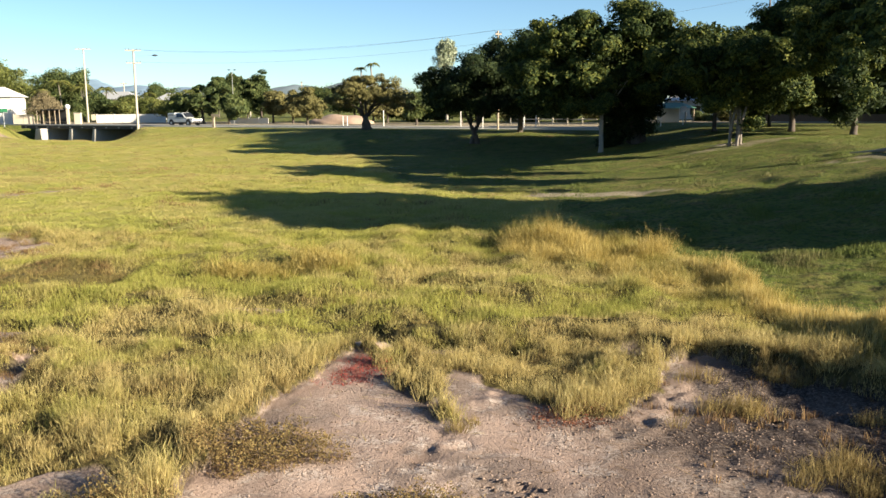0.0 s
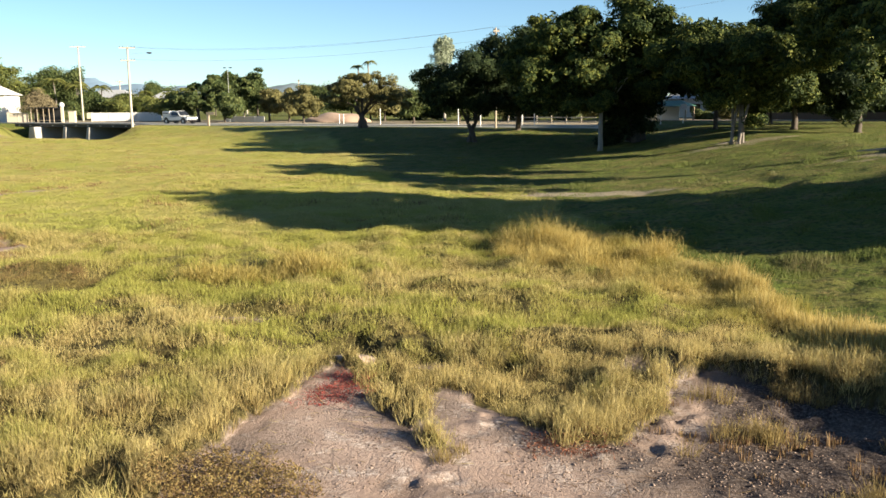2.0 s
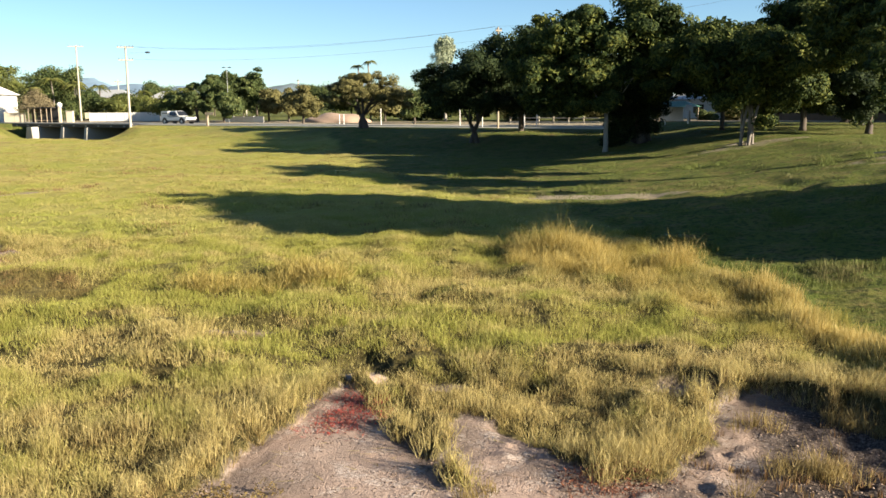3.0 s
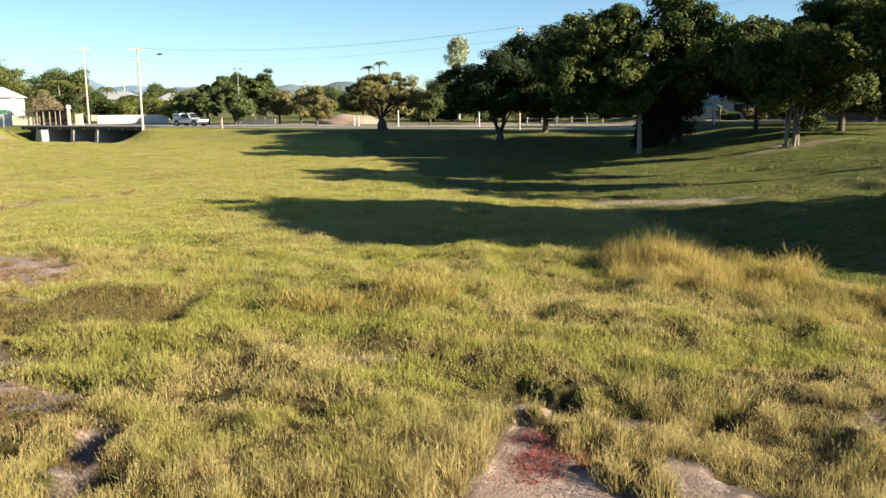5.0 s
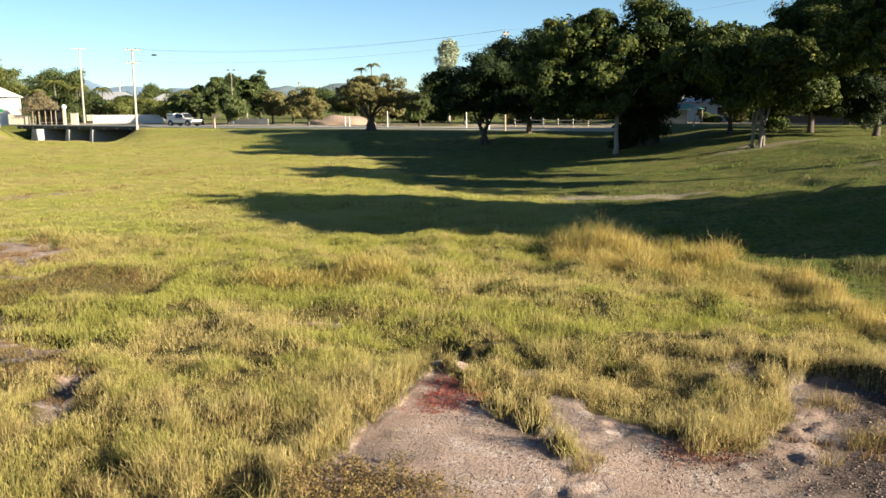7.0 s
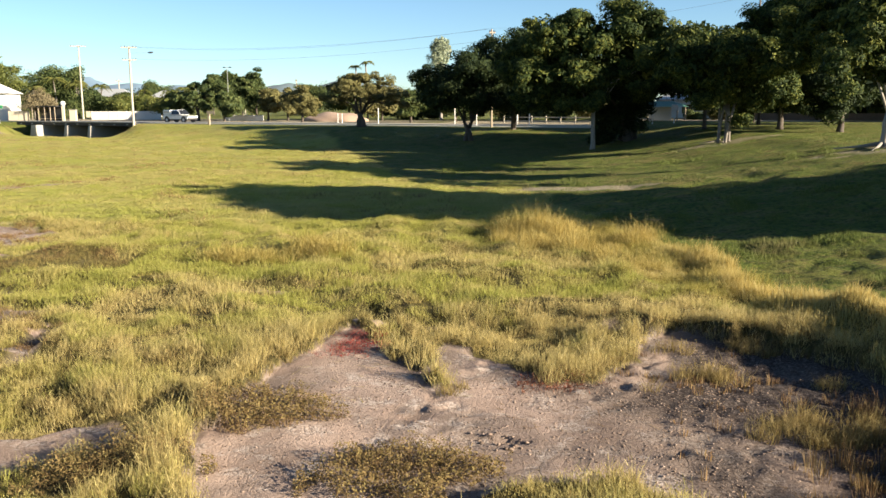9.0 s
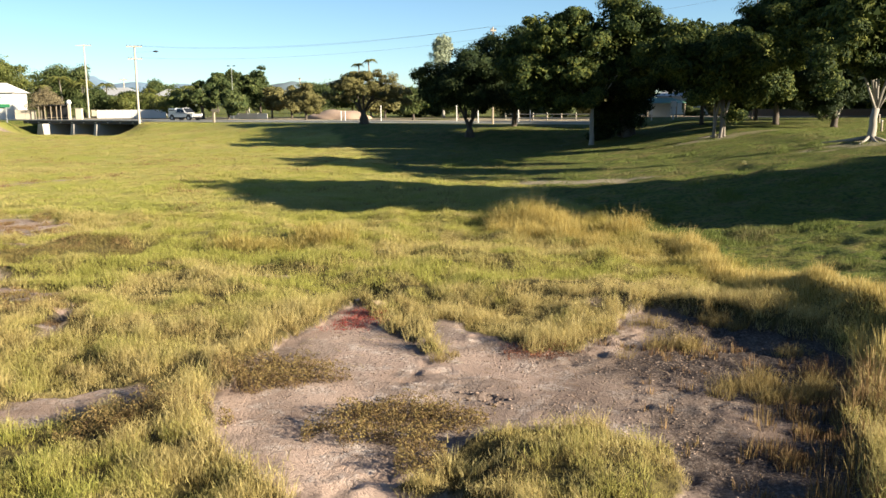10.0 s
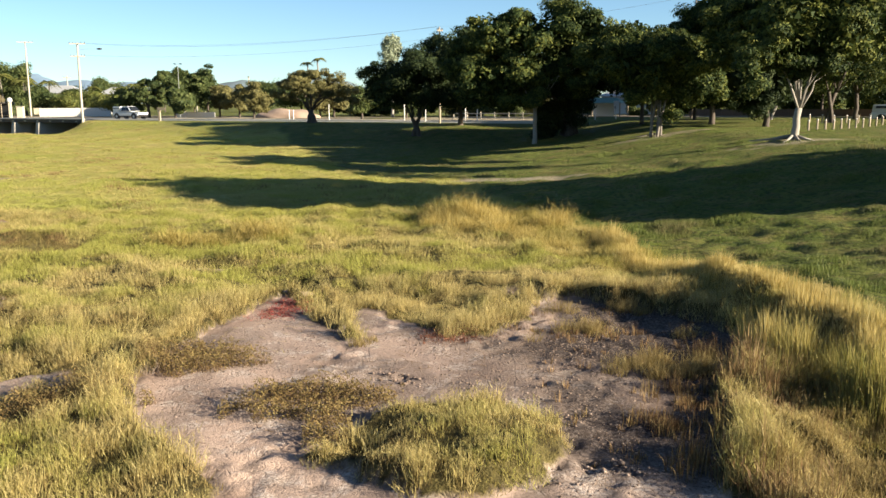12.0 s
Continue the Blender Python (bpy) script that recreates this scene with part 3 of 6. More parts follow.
def blades(x, y, h, w, lean, way, dry, bent, leafy=0.0):
    """Tapered grass blades; bent ones have a knee; a leafy part of them are short leaves part-way up the stems."""
    n = len(x)
    z = height(x, y) - 0.01
    if leafy:
        k = rng.random(n) < leafy
        up = np.where(k, h * rng.uniform(0.15, 0.8, n), 0)
        x, y, z = x + np.cos(way) * lean * up, y + np.sin(way) * lean * up, z + up
        h = np.where(k, h * rng.uniform(0.16, 0.34, n), h)
        lean = np.where(k, rng.uniform(0.1, 1.5, n), lean)
        way = np.where(k, rng.uniform(0, 2 * np.pi, n), way)
        w = np.where(k, w * 1.15, w)
    a = rng.uniform(0, 2 * np.pi, n)
    sx, sy = np.cos(a) * w / 2, np.sin(a) * w / 2
    dx, dy = np.cos(way) * lean * h, np.sin(way) * lean * h
    if not bent:
        v = np.stack([np.stack([x - sx, y - sy, z], -1), np.stack([x + sx, y + sy, z], -1), np.stack([x + dx, y + dy, z + h], -1)], 1)
        f = np.arange(3 * n).reshape(n, 3)
        return v.reshape(-1, 3), f, np.repeat(dry, 3)
    kx, ky, kz = x + 0.3 * dx, y + 0.3 * dy, z + 0.6 * h
    v = np.stack([np.stack([x - sx, y - sy, z], -1), np.stack([x + sx, y + sy, z], -1), np.stack([kx + 0.7 * sx, ky + 0.7 * sy, kz], -1),
                  np.stack([kx - 0.7 * sx, ky - 0.7 * sy, kz], -1), np.stack([x + dx, y + dy, z + h], -1)], 1)
    b = 5 * np.arange(n)[:, None]
    f = np.concatenate([b + np.array([[0, 1, 2]]), b + np.array([[0, 2, 3]]), b + np.array([[3, 2, 4]])])
    return v.reshape(-1, 3), f, np.repeat(dry, 5)


def dryness(x, y):
    """0 green, 1 straw: broad patches, and straw along the mud's edges."""
    p = 0.45 * vnoise(x, y, 2.6, 20) + 0.55 * vnoise(x, y, 0.6, 21)
    d = smooth(0.28, 0.68, p)
    edge = smooth(1.6, 0.1, -pan_depth(x, y)) if np.size(x) < 4e6 else 0
    for cx, cy, rx, ry, deep in ((1.5, 6.0, 1.2, 1.2, 0.75), (-4.6, 5.4, 2.4, 1.8, 0.9), (2.2, 11.7, 0.9, 1.0, 0.35), (2.0, 16.5, 3.0, 2.0, 0.3), (-5.5, 18.6, 2.5, 1.2, 0.3), (-2.0, 25, 6, 3, 0.25), (6.0, 7.5, 1.2, 2.0, 0.3)):
        d = d - deep * smooth(-0.2, 0.5, blob(x, y, cx, cy, rx, ry))
    near = smooth(19, 12, y) * 0.42
    d = d + smooth(35, 60, y) * (2.0 * vnoise(x, y, 4.0, 28) - 1.35 + 0.8 * vnoise(x, y, 14.0, 29))
    return np.clip(0.78 * d + 0.35 * edge + near * (0.4 + vnoise(x, y, 1.5, 24)), 0, 1)


def tufts(x0, x1, y0, y1, per, each, spread, tall, wide, bent, name, label, keep=None, mat="marsh", dry_add=0.0, lay=0.35, seen=True, leafy=0.0):
    cx, cy = scatter(x0, x1, y0, y1, per)
    ok = (in_view(cx, cy) if seen else ~in_view(cx, cy)) & ((bare(cx, cy) < 0.85) & (mown(cx, cy) < 0.4) & (weedy(cx, cy) < 0.55) if keep is None else keep(cx, cy))
    shift = 26 if keep is None else 26 + per
    thin = vnoise(cx, cy, 0.45, shift) + 0.5 * vnoise(cx, cy, 1.3, shift + 1)
    ok &= rng.random(len(cx)) < np.clip(-0.22 + 1.9 * thin, 0, 1)
    if keep is None:
        hollow = np.zeros(len(cx))
        for px, py, rx, ry, turn, deep in PITS:
            hollow = np.maximum(hollow, smooth(-0.1, 0.25, blob(cx, cy, px, py, rx, ry, turn)))
        ok &= rng.random(len(cx)) > 0.85 * hollow
    cx, cy = cx[ok], cy[ok]
    n = len(cx)
    high = tall * (0.2 + 0.85 * vnoise(cx, cy, 0.6, 22) + 0.4 * vnoise(cx, cy, 2.2, 23)) * rng.uniform(0.7, 1.2, n)
    high = high * (1 + 0.4 * smooth(0.75, 0.15, -pan_depth(cx, cy)))
    high = high * (1 - 0.42 * smooth(0.0, 0.3, blob(cx, cy, 1.2, 5.85, 1.5, 1.3)))
    wind = 2 * np.pi * vnoise(cx, cy, 2.2, 25) * 1.5
    dr = np.clip(dryness(cx, cy) + dry_add + rng.normal(0, 0.12, n), 0, 1)
    rep = lambda q: np.repeat(q, each)
    a, r = rng.uniform(0, 2 * np.pi, n * each), spread * np.sqrt(rng.random(n * each))
    bx, by = rep(cx) + r * np.cos(a), rep(cy) + r * np.sin(a)
    h = rep(high) * rng.uniform(0.6, 1.15, n * each) * (1 - 0.4 * (r / spread) ** 2)
    lean = np.abs(rng.normal(lay * 0.6, lay * 0.6, n * each)) * (0.5 + r / spread)
    way = np.where(rng.random(n * each) < 0.8, a, rep(wind) + rng.normal(0, 0.6, n * each))
    v, f, d = blades(bx, by, h, wide * rng.uniform(0.7, 1.3, n * each), lean, way, np.clip(rep(dr) + rng.normal(0, 0.1, n * each), 0, 1), bent, leafy)
    ob = put(name, arrays_mesh(name, v, f, {"dry": d}), M[mat])
    return tagged(ob, label, "grass", kind="stuff")


tufts(-13, 8.5, 2.6, 14, 95, 14, 0.09, 0.14, 0.009, False, "marsh_grass", "short olive-brown marsh grass between the tufts", mat="marsh_low", dry_add=0.1, lay=0.6)
tufts(-13, 8.5, 2.6, 14, 30, 90, 0.15, 0.29, 0.007, False, "marsh_grass", "yellow-green marsh grass in soft rounded tufts round the mud", lay=0.36, leafy=0.66)
tufts(-17, 8.5, 14, 27, 40, 12, 0.12, 0.12, 0.016, False, "marsh_grass", "short olive-brown marsh grass between the tufts", mat="marsh_low", dry_add=0.1, lay=0.6)
tufts(-17, 8.5, 14, 27, 22, 62, 0.2, 0.235, 0.0105, False, "marsh_grass", "yellow-green marsh grass in soft tufts on the flat", lay=0.5, leafy=0.5)
tufts(-38, 6, 27, 50, 27, 14, 0.24, 0.11, 0.022, False, "marsh_grass", "dense yellow-green marsh grass on the flat", mat="marsh_far", lay=0.8)
tufts(-34, 6, 26, 48, 3.2, 34, 0.3, 0.22, 0.018, False, "marsh_tufts", "taller yellow-green tufts standing out of the flat", lambda x, y: (vnoise(x, y, 1.3, 76) > 0.5) & (bare(x, y) < 0.3) & (mown(x, y) < 0.2), "marsh", -0.1, 0.5, leafy=0.4)
tufts(-75, 14, 50, 112, 9.0, 11, 0.5, 0.07, 0.04, False, "marsh_grass", "straw-tinted marsh grass towards the road", mat="marsh_far", lay=0.9)

tufts(-75, 14, 40, 112, 0.9, 22, 0.55, 0.17, 0.035, False, "marsh_tufts", "scattered taller brown and green tufts in the far marsh", mat="marsh_low", lay=0.7)

for u0 in (90.5, 93.5, 96, 99, 101.5, 104):
    bx, by = road_at(u0, -9.6)
    tufts(bx - 1.6, bx + 1.6, by - 1.2, by + 1.2, 2.5, 60, 0.45, 0.75, 0.03, False, "creek_grass", "rank green grass in the creek bed below the bridge", lambda x, y: x > -1000, "marsh_far", -0.2, 0.5)

tufts(-25, -14, 34, 47, 9, 16, 0.25, 0.22, 0.022, False, "mud_tufts", "brown stubble along a bare strip in the marsh", lambda x, y: (blob(x, y, -19.7, 40.1, 5.2, 1.0, 62) > 0) & (vnoise(x, y, 0.8, 66) > 0.42), "weed_blades", 0.6, 0.5)
tufts(-34, 2, 26, 60, 0.9, 26, 0.4, 0.22, 0.022, False, "marsh_tufts", "brown seeding tufts in the marsh", lambda x, y: (vnoise(x, y, 3.0, 67) > 0.6) & (mown(x, y) < 0.3), "weed_blades", 0.5, 0.5)


# the marsh goes on behind and beside the open pan
tufts(-22, 7, -12, 20, 9, 26, 0.16, 0.26, 0.03, False, "marsh_grass", "yellow-green marsh grass round the open pan", lay=0.5, seen=False)
tufts(-45, -10, 20, 60, 3, 16, 0.3, 0.2, 0.06, False, "marsh_grass", "yellow-green marsh grass on the flat", mat="marsh_far", lay=0.6, seen=False)


# tall straw clump and the fringe of tall grass along the foot of the bank
def clump_zone(x, y):
    return (blob(x, y, 3.4, 22.8, 1.7, 2.2, 25, 0.3) > 0)


def straw_zone(x, y):
    d = x - np.interp(y, TOE_Y, TOE_X) + (vnoise(x, y, 0.9, 75) - 0.5) * 1.0
    return (d > -0.4 - 1.7 * smooth(11, 19, y)) & (d < 0.35) & (y > 10.5) & (y < 23)


def fringe_zone(x, y):
    d = x - np.interp(y, TOE_Y, TOE_X) + (vnoise(x, y, 1.2, 8) - 0.5) * 0.8
    return (d > -0.12) & (d < 0.62) & (y > 5) & (y < 17 + 4 * vnoise(x, y, 1.0, 74))


def reed_zone(x, y):
    d = x - np.interp(y, TOE_Y, TOE_X) + (vnoise(x, y, 1.2, 8) - 0.5) * 0.8
    return (d > -1.0) & (d < 0.05) & (y > 5.5) & (y < 9.6)


tufts(1, 7, 19, 26, 30, 70, 0.24, 0.62, 0.010, False, "tall_straw_grass", "tall orange-straw grass clump at the foot of the bank", clump_zone, "straw_deep", 0.4, 0.6, leafy=0.6)
tufts(3, 8, 10, 23.5, 22, 46, 0.2, 0.40, 0.009, False, "tall_straw_grass", "golden straw grass trailing along the foot of the bank", straw_zone, "straw_deep", 0.05, 0.55, leafy=0.6)
tufts(2, 6, 20.5, 25, 26, 60, 0.2, 0.95, 0.009, True, "tall_straw_grass", "tallest orange-straw grass with seed heads in the clump", lambda x, y: blob(x, y, 3.3, 23.2, 0.9, 1.1, 25, 0.4) > 0, "straw_deep", 0.4, 0.35, leafy=0.35)
tufts(3.5, 6.5, 20, 24.5, 5, 14, 0.14, 0.66, 0.010, True, "tall_straw_grass", "stiff pale seed stems standing out of the straw clump", lambda x, y: blob(x, y, 4.9, 22.3, 0.7, 0.6, 0, 0.5) > 0, "straw", 0.6, 0.2)
tufts(3.5, 11, 3, 25, 54, 28, 0.13, 0.46, 0.008, True, "tall_fringe_grass", "tall pale straw grass fringe along the edge of the mown bank", fringe_zone, "straw", 0.4, 0.3)
tufts(4.5, 9.5, 4.5, 14, 42, 24, 0.14, 0.75, 0.009, True, "tall_reed_grass", "tall green and straw reed grass at the foot of the bank", reed_zone, "straw", 0.0, 0.24)
for cx, cy, rx, ry in ((-3.2, 20.3, 0.95, 0.7), (-4.9, 19.8, 0.8, 0.5)):
    tufts(cx - 1, cx + 1, cy - 1, cy + 1, 50, 60, 0.2, 0.56, 0.012, False, "straw_tussock", "dry golden tussock standing in green marsh grass",
          lambda x, y, q=(cx, cy, rx, ry): blob(x, y, *q) > 0, "straw_deep", 0.6, 0.5, leafy=0.6)
# scattered tufts on the mud
tufts(2.5, 5.6, 5.0, 12.0, 22, 12, 0.06, 0.12, 0.009, True, "mud_tufts", "small brown tufts and stubble scattered over damp mud", lambda x, y: (bare(x, y) > 0.4) & (vnoise(x, y, 0.5, 31) > 0.55), "weed_blades", 0.15)
for q in ((4.25, 8.35, 0.8, 0.38), (4.9, 8.15, 0.4, 0.25), (2.95, 9.95, 0.2, 0.15), (3.65, 10.35, 0.45, 0.2), (5.0, 11.85, 0.7, 0.35), (5.2, 9.9, 0.25, 0.2), (3.5, 11.6, 0.3, 0.18), (2.45, 8.75, 0.14, 0.1)):
    tufts(q[0] - 0.9, q[0] + 0.9, q[1] - 0.9, q[1] + 0.9, 60, 56, 0.12, 0.26, 0.008, False, "mud_tussock", "straw-coloured grass tussock standing on damp mud", lambda x, y, q=q: blob(x, y, *q) > 0, "marsh_low", 0.6, 0.4, leafy=0.5)
for q in ((4.1, 7.3, 0.4, 0.4), (4.5, 7.5, 0.4, 0.3), (3.75, 6.3, 0.3, 0.4), (4.2, 6.5, 0.4, 0.5), (5.5, 8.9, 0.6, 0.3), (3.7, 5.2, 0.25, 0.4)):
    tufts(q[0] - 0.9, q[0] + 0.9, q[1] - 0.9, q[1] + 0.9, 34, 26, 0.12, 0.3, 0.007, True, "mud_tussock", "dark brown dead stalks standing on damp mud", lambda x, y, q=q: blob(x, y, *q) > 0, "weed_blades", 0.1, 0.3)
tufts(-0.5, 0.6, 9.4, 10.4, 50, 26, 0.08, 0.17, 0.009, False, "mud_tufts", "small brown and straw tuft alone on the mud", lambda x, y: blob(x, y, 0.06, 9.93, 0.22, 0.26) > 0, "marsh_low", 0.5, 0.5)
tufts(3.8, 8, 2.5, 8.8, 34, 60, 0.15, 0.42, 0.008, False, "marsh_grass", "thick tall olive and straw grass beside the damp mud", lambda x, y: (pan_depth(x, y) < 0.1 - 0.9 * vnoise(x, y, 0.5, 72)) & (x - np.interp(y, TOE_Y, TOE_X) < -0.5) & (x > 3.8), "marsh_low", 0.1, 0.35, leafy=0.6)


tufts(3.9, 8, 3.0, 8.0, 20, 40, 0.15, 0.5, 0.008, True, "marsh_grass", "dark olive-brown seeding grass beside the damp mud", lambda x, y: (pan_depth(x, y) < 0.1) & (x - np.interp(y, TOE_Y, TOE_X) < -0.2) & (vnoise(x, y, 0.7, 84) > 0.35), "weed_blades", -0.1, 0.3, leafy=0.4)


# low brown weeds and red succulents: many small leaves
def leaf_cloud(x, y, z, size, flat=0.5):
    """Diamond leaves at the places given."""
    n = len(x)
    c = np.stack([x, y, z], -1)
    nrm = rng.normal(0, 1, (n, 3))
    nrm[:, 2] = np.abs(nrm[:, 2]) + flat
    nrm /= np.linalg.norm(nrm, axis=1)[:, None]
    t = np.cross(nrm, rng.normal(0, 1, (n, 3)))
    t /= np.linalg.norm(t, axis=1)[:, None]
    b = np.cross(nrm, t)
    s = (size * rng.uniform(0.6, 1.3, n))[:, None]
    v = np.stack([c - t * s, c + b * s * 0.45, c + t * s, c - b * s * 0.45], 1).reshape(-1, 3)
    return v, np.arange(4 * n).reshape(n, 4)


def weeds(name, label, mat, x0, x1, y0, y1, per, size, high, keep):
    x, y = scatter(x0, x1, y0, y1, per)
    ok = keep(x, y) & in_view(x, y)
    x, y = x[ok], y[ok]
    z = height(x, y) + high * rng.random(len(x)) * (0.3 + vnoise(x, y, 0.25, 41)) * (0.4 + 0.6 * weedy(x, y))
    v, f = leaf_cloud(x, y, z, size)
    tagged(put(name, arrays_mesh(name, v, f), M[mat]), label, "weeds", kind="stuff")


tufts(-4.8, 1.2, 5, 10.5, 110, 14, 0.08, 0.11, 0.006, False, "brown_weeds", "low mat of brown and olive weeds on the mud", lambda x, y: weedy(x, y) > 0.4, "weed_blades", 0.0, 0.8, leafy=0.6)
tufts(-13, -6, 12.5, 22, 70, 20, 0.12, 0.15, 0.012, False, "brown_weeds", "low mat of brown and olive weeds in the marsh", lambda x, y: weedy(x, y) > 0.4, "weed_blades", 0.0, 0.8, leafy=0.6)
weeds("brown_weeds", "bushy mat of small brown and olive weed leaves on the mud", "weed", -4.8, 1.2, 5, 10.5, 5600, 0.016, 0.25, lambda x, y: (weedy(x, y) > 0.35) & (vnoise(x, y, 0.16, 42) > 0.22))
weeds("red_succulents", "low red succulent stems on the mud", "red", -2, -0.6, 11, 13.2, 900, 0.016, 0.05, lambda x, y: blob(x, y, -1.3, 12.25, 0.38, 0.62, -20) > 0)
weeds("red_succulents", "low rust-brown succulents beside straw tufts", "rust", 0.9, 2.3, 9.4, 10.7, 1800, 0.016, 0.2, lambda x, y: blob(x, y, 1.5, 10.15, 0.5, 0.3) > 0)
tufts(-2, -0.6, 11, 13.4, 120, 9, 0.12, 0.055, 0.010, False, "red_succulents", "fallen red succulent stems lying on the mud", lambda x, y: blob(x, y, -1.3, 12.3, 0.46, 0.75, -20, 0.6) > 0, "red", 0, 3.2)
tufts(0.8, 2.4, 9.3, 10.6, 50, 9, 0.12, 0.06, 0.010, False, "red_succulents", "rust-brown stems beside straw tufts", lambda x, y: blob(x, y, 1.5, 10.1, 0.6, 0.4, 0, 0.6) > 0, "rust", 0, 1.6)


def clods(x0, x1, y0, y1, per, size, keep):
    """Dried lumps of mud, each a squashed eight-sided stone."""
    x, y = scatter(x0, x1, y0, y1, per)
    ok = keep(x, y)
    x, y = x[ok], y[ok]
    n = len(x)
    s = size * np.minimum(2.0, rng.lognormal(0, 0.45, (n, 1, 1)))
    base = np.array([(1, 0, 0), (0, 1, 0), (-1, 0, 0), (0, -1, 0), (0, 0, 0.5), (0, 0, -0.4)], float)
    v = base[None] * s * rng.uniform(0.6, 1.3, (n, 6, 3))
    a = rng.uniform(0, 6.3, n)[:, None]
    vx, vy = v[..., 0] * np.cos(a) - v[..., 1] * np.sin(a), v[..., 0] * np.sin(a) + v[..., 1] * np.cos(a)
    v = np.stack([vx + x[:, None], vy + y[:, None], v[..., 2] + (height(x, y) + 0.2 * s[:, 0, 0])[:, None]], -1)
    f = np.array([(0, 1, 4), (1, 2, 4), (2, 3, 4), (3, 0, 4), (1, 0, 5), (2, 1, 5), (3, 2, 5), (0, 3, 5)])
    tagged(put("mud_clods", arrays_mesh("mud_clods", v.reshape(-1, 3), (f[None] + 6 * np.arange(n)[:, None, None]).reshape(-1, 3)), M["clod"]), "dried lumps of mud and trampled clods", "mud", kind="stuff")


clods(-3, 5.2, 3.2, 13.2, 120, 0.009, lambda x, y: (bare(x, y) > 0.6) & (vnoise(x, y, 0.6, 61) + 0.3 * smooth(1.0, 3.5, x) > 0.58))
clods(1.2, 5.2, 4.4, 12.5, 90, 0.012, lambda x, y: (bare(x, y) > 0.6) & (vnoise(x, y, 0.5, 62) > 0.5))
clods(-1.6, 2.4, 7.0, 11.5, 120, 0.010, lambda x, y: (bare(x, y) > 0.6) & (vnoise(x, y, 0.45, 65) > 0.62))
clods(0.6, 4.2, 6.4, 10.8, 60, 0.012, lambda x, y: (bare(x, y) > 0.6) & (vnoise(x, y, 0.8, 68) > 0.4))
clods(0.2, 1.3, 7.9, 8.6, 160, 0.024, lambda x, y: blob(x, y, 0.68, 8.22, 0.4, 0.2, -20) > 0)
clods(2.4, 3.5, 4.7, 5.7, 160, 0.026, lambda x, y: blob(x, y, 2.92, 5.15, 0.42, 0.16, -40) > 0)


def fallen_stems(x0, x1, y0, y1, n, length, label, mat, dry):
    """Dead stems lying loose on the mud."""
    x, y = rng.uniform(x0, x1, n), rng.uniform(y0, y1, n)
    ok = bare(x, y) > 0.7
    x, y = x[ok], y[ok]
    h = rng.uniform(0.015, 0.04, len(x))
    v, f, d = blades(x, y, h, np.full(len(x), 0.012), length * rng.uniform(0.5, 1.3, len(x)) / h, rng.normal(2.6, 0.7, len(x)), np.full(len(x), dry), False)
    tagged(put("fallen_stems", arrays_mesh("fallen_stems", v + (0, 0, 0.012), f, {"dry": d}), M[mat]), label, "stems", kind="stuff")


fallen_stems(-2.2, 0.6, 9.5, 12.6, 70, 0.3, "dead straw stems lying on the dried mud", "marsh", 1.0)
fallen_stems(-1.5, 4.0, 4.5, 11.5, 130, 0.22, "dark dead stems scattered over the dried mud", "weed_blades", 0.8)
fallen_stems(0.6, 3.4, 8.4, 10.6, 60, 0.3, "dead straw stems lying on the dried mud", "weed_blades", 1.0)

clods(-15, -5, 9, 27, 30, 0.018, lambda x, y: (bare(x, y) > 0.3) & (vnoise(x, y, 0.5, 63) > 0.4))
tufts(-16, -5, 9, 27, 40, 30, 0.11, 0.14, 0.010, False, "mud_tufts", "brown tufts and stubble on bare soil in the marsh", lambda x, y: (bare(x, y) > 0.2) & (vnoise(x, y, 0.6, 64) > 0.55), "weed_blades", 0.35, 0.7)


# mown turf on the bank
def turf(x0, x1, y0, y1, per, tall, wide):
    x, y = scatter(x0, x1, y0, y1, per)
    ok = (mown(x, y) > 0.5) & in_view(x, y, 4) & (road_s(x, y) < -8)
    x, y = x[ok], y[ok]
    n = len(x)
    h = tall * (0.15 + 0.7 * vnoise(x, y, 0.42, 51) + 2.4 * smooth(0.5, 0.85, 0.7 * vnoise(x, y, 0.7, 54) + 0.3 * vnoise(x, y, 2.4, 56))) * rng.uniform(0.5, 1.3, n)
    dr = np.clip(0.9 * smooth(0.42, 0.75, 0.6 * vnoise(x, y, 2.5, 52) + 0.4 * vnoise(x, y, 0.6, 53)) + rng.normal(0, 0.15, n), 0, 1)
    v, f, d = blades(x, y, h, wide * rng.uniform(0.7, 1.3, n), np.abs(rng.normal(0.3, 0.3, n)), rng.uniform(0, 6.3, n), dr, False)
    tagged(put("park_turf", arrays_mesh("park_turf", v, f, {"dry": d}), M["turf"]), "short mown green turf on the park bank", "grass", kind="stuff")


turf(4, 18, 5, 27, 560, 0.055, 0.014)
turf(0, 26, 26, 54, 150, 0.06, 0.022)
turf(-14, 40, 54, 80, 70, 0.035, 0.028)


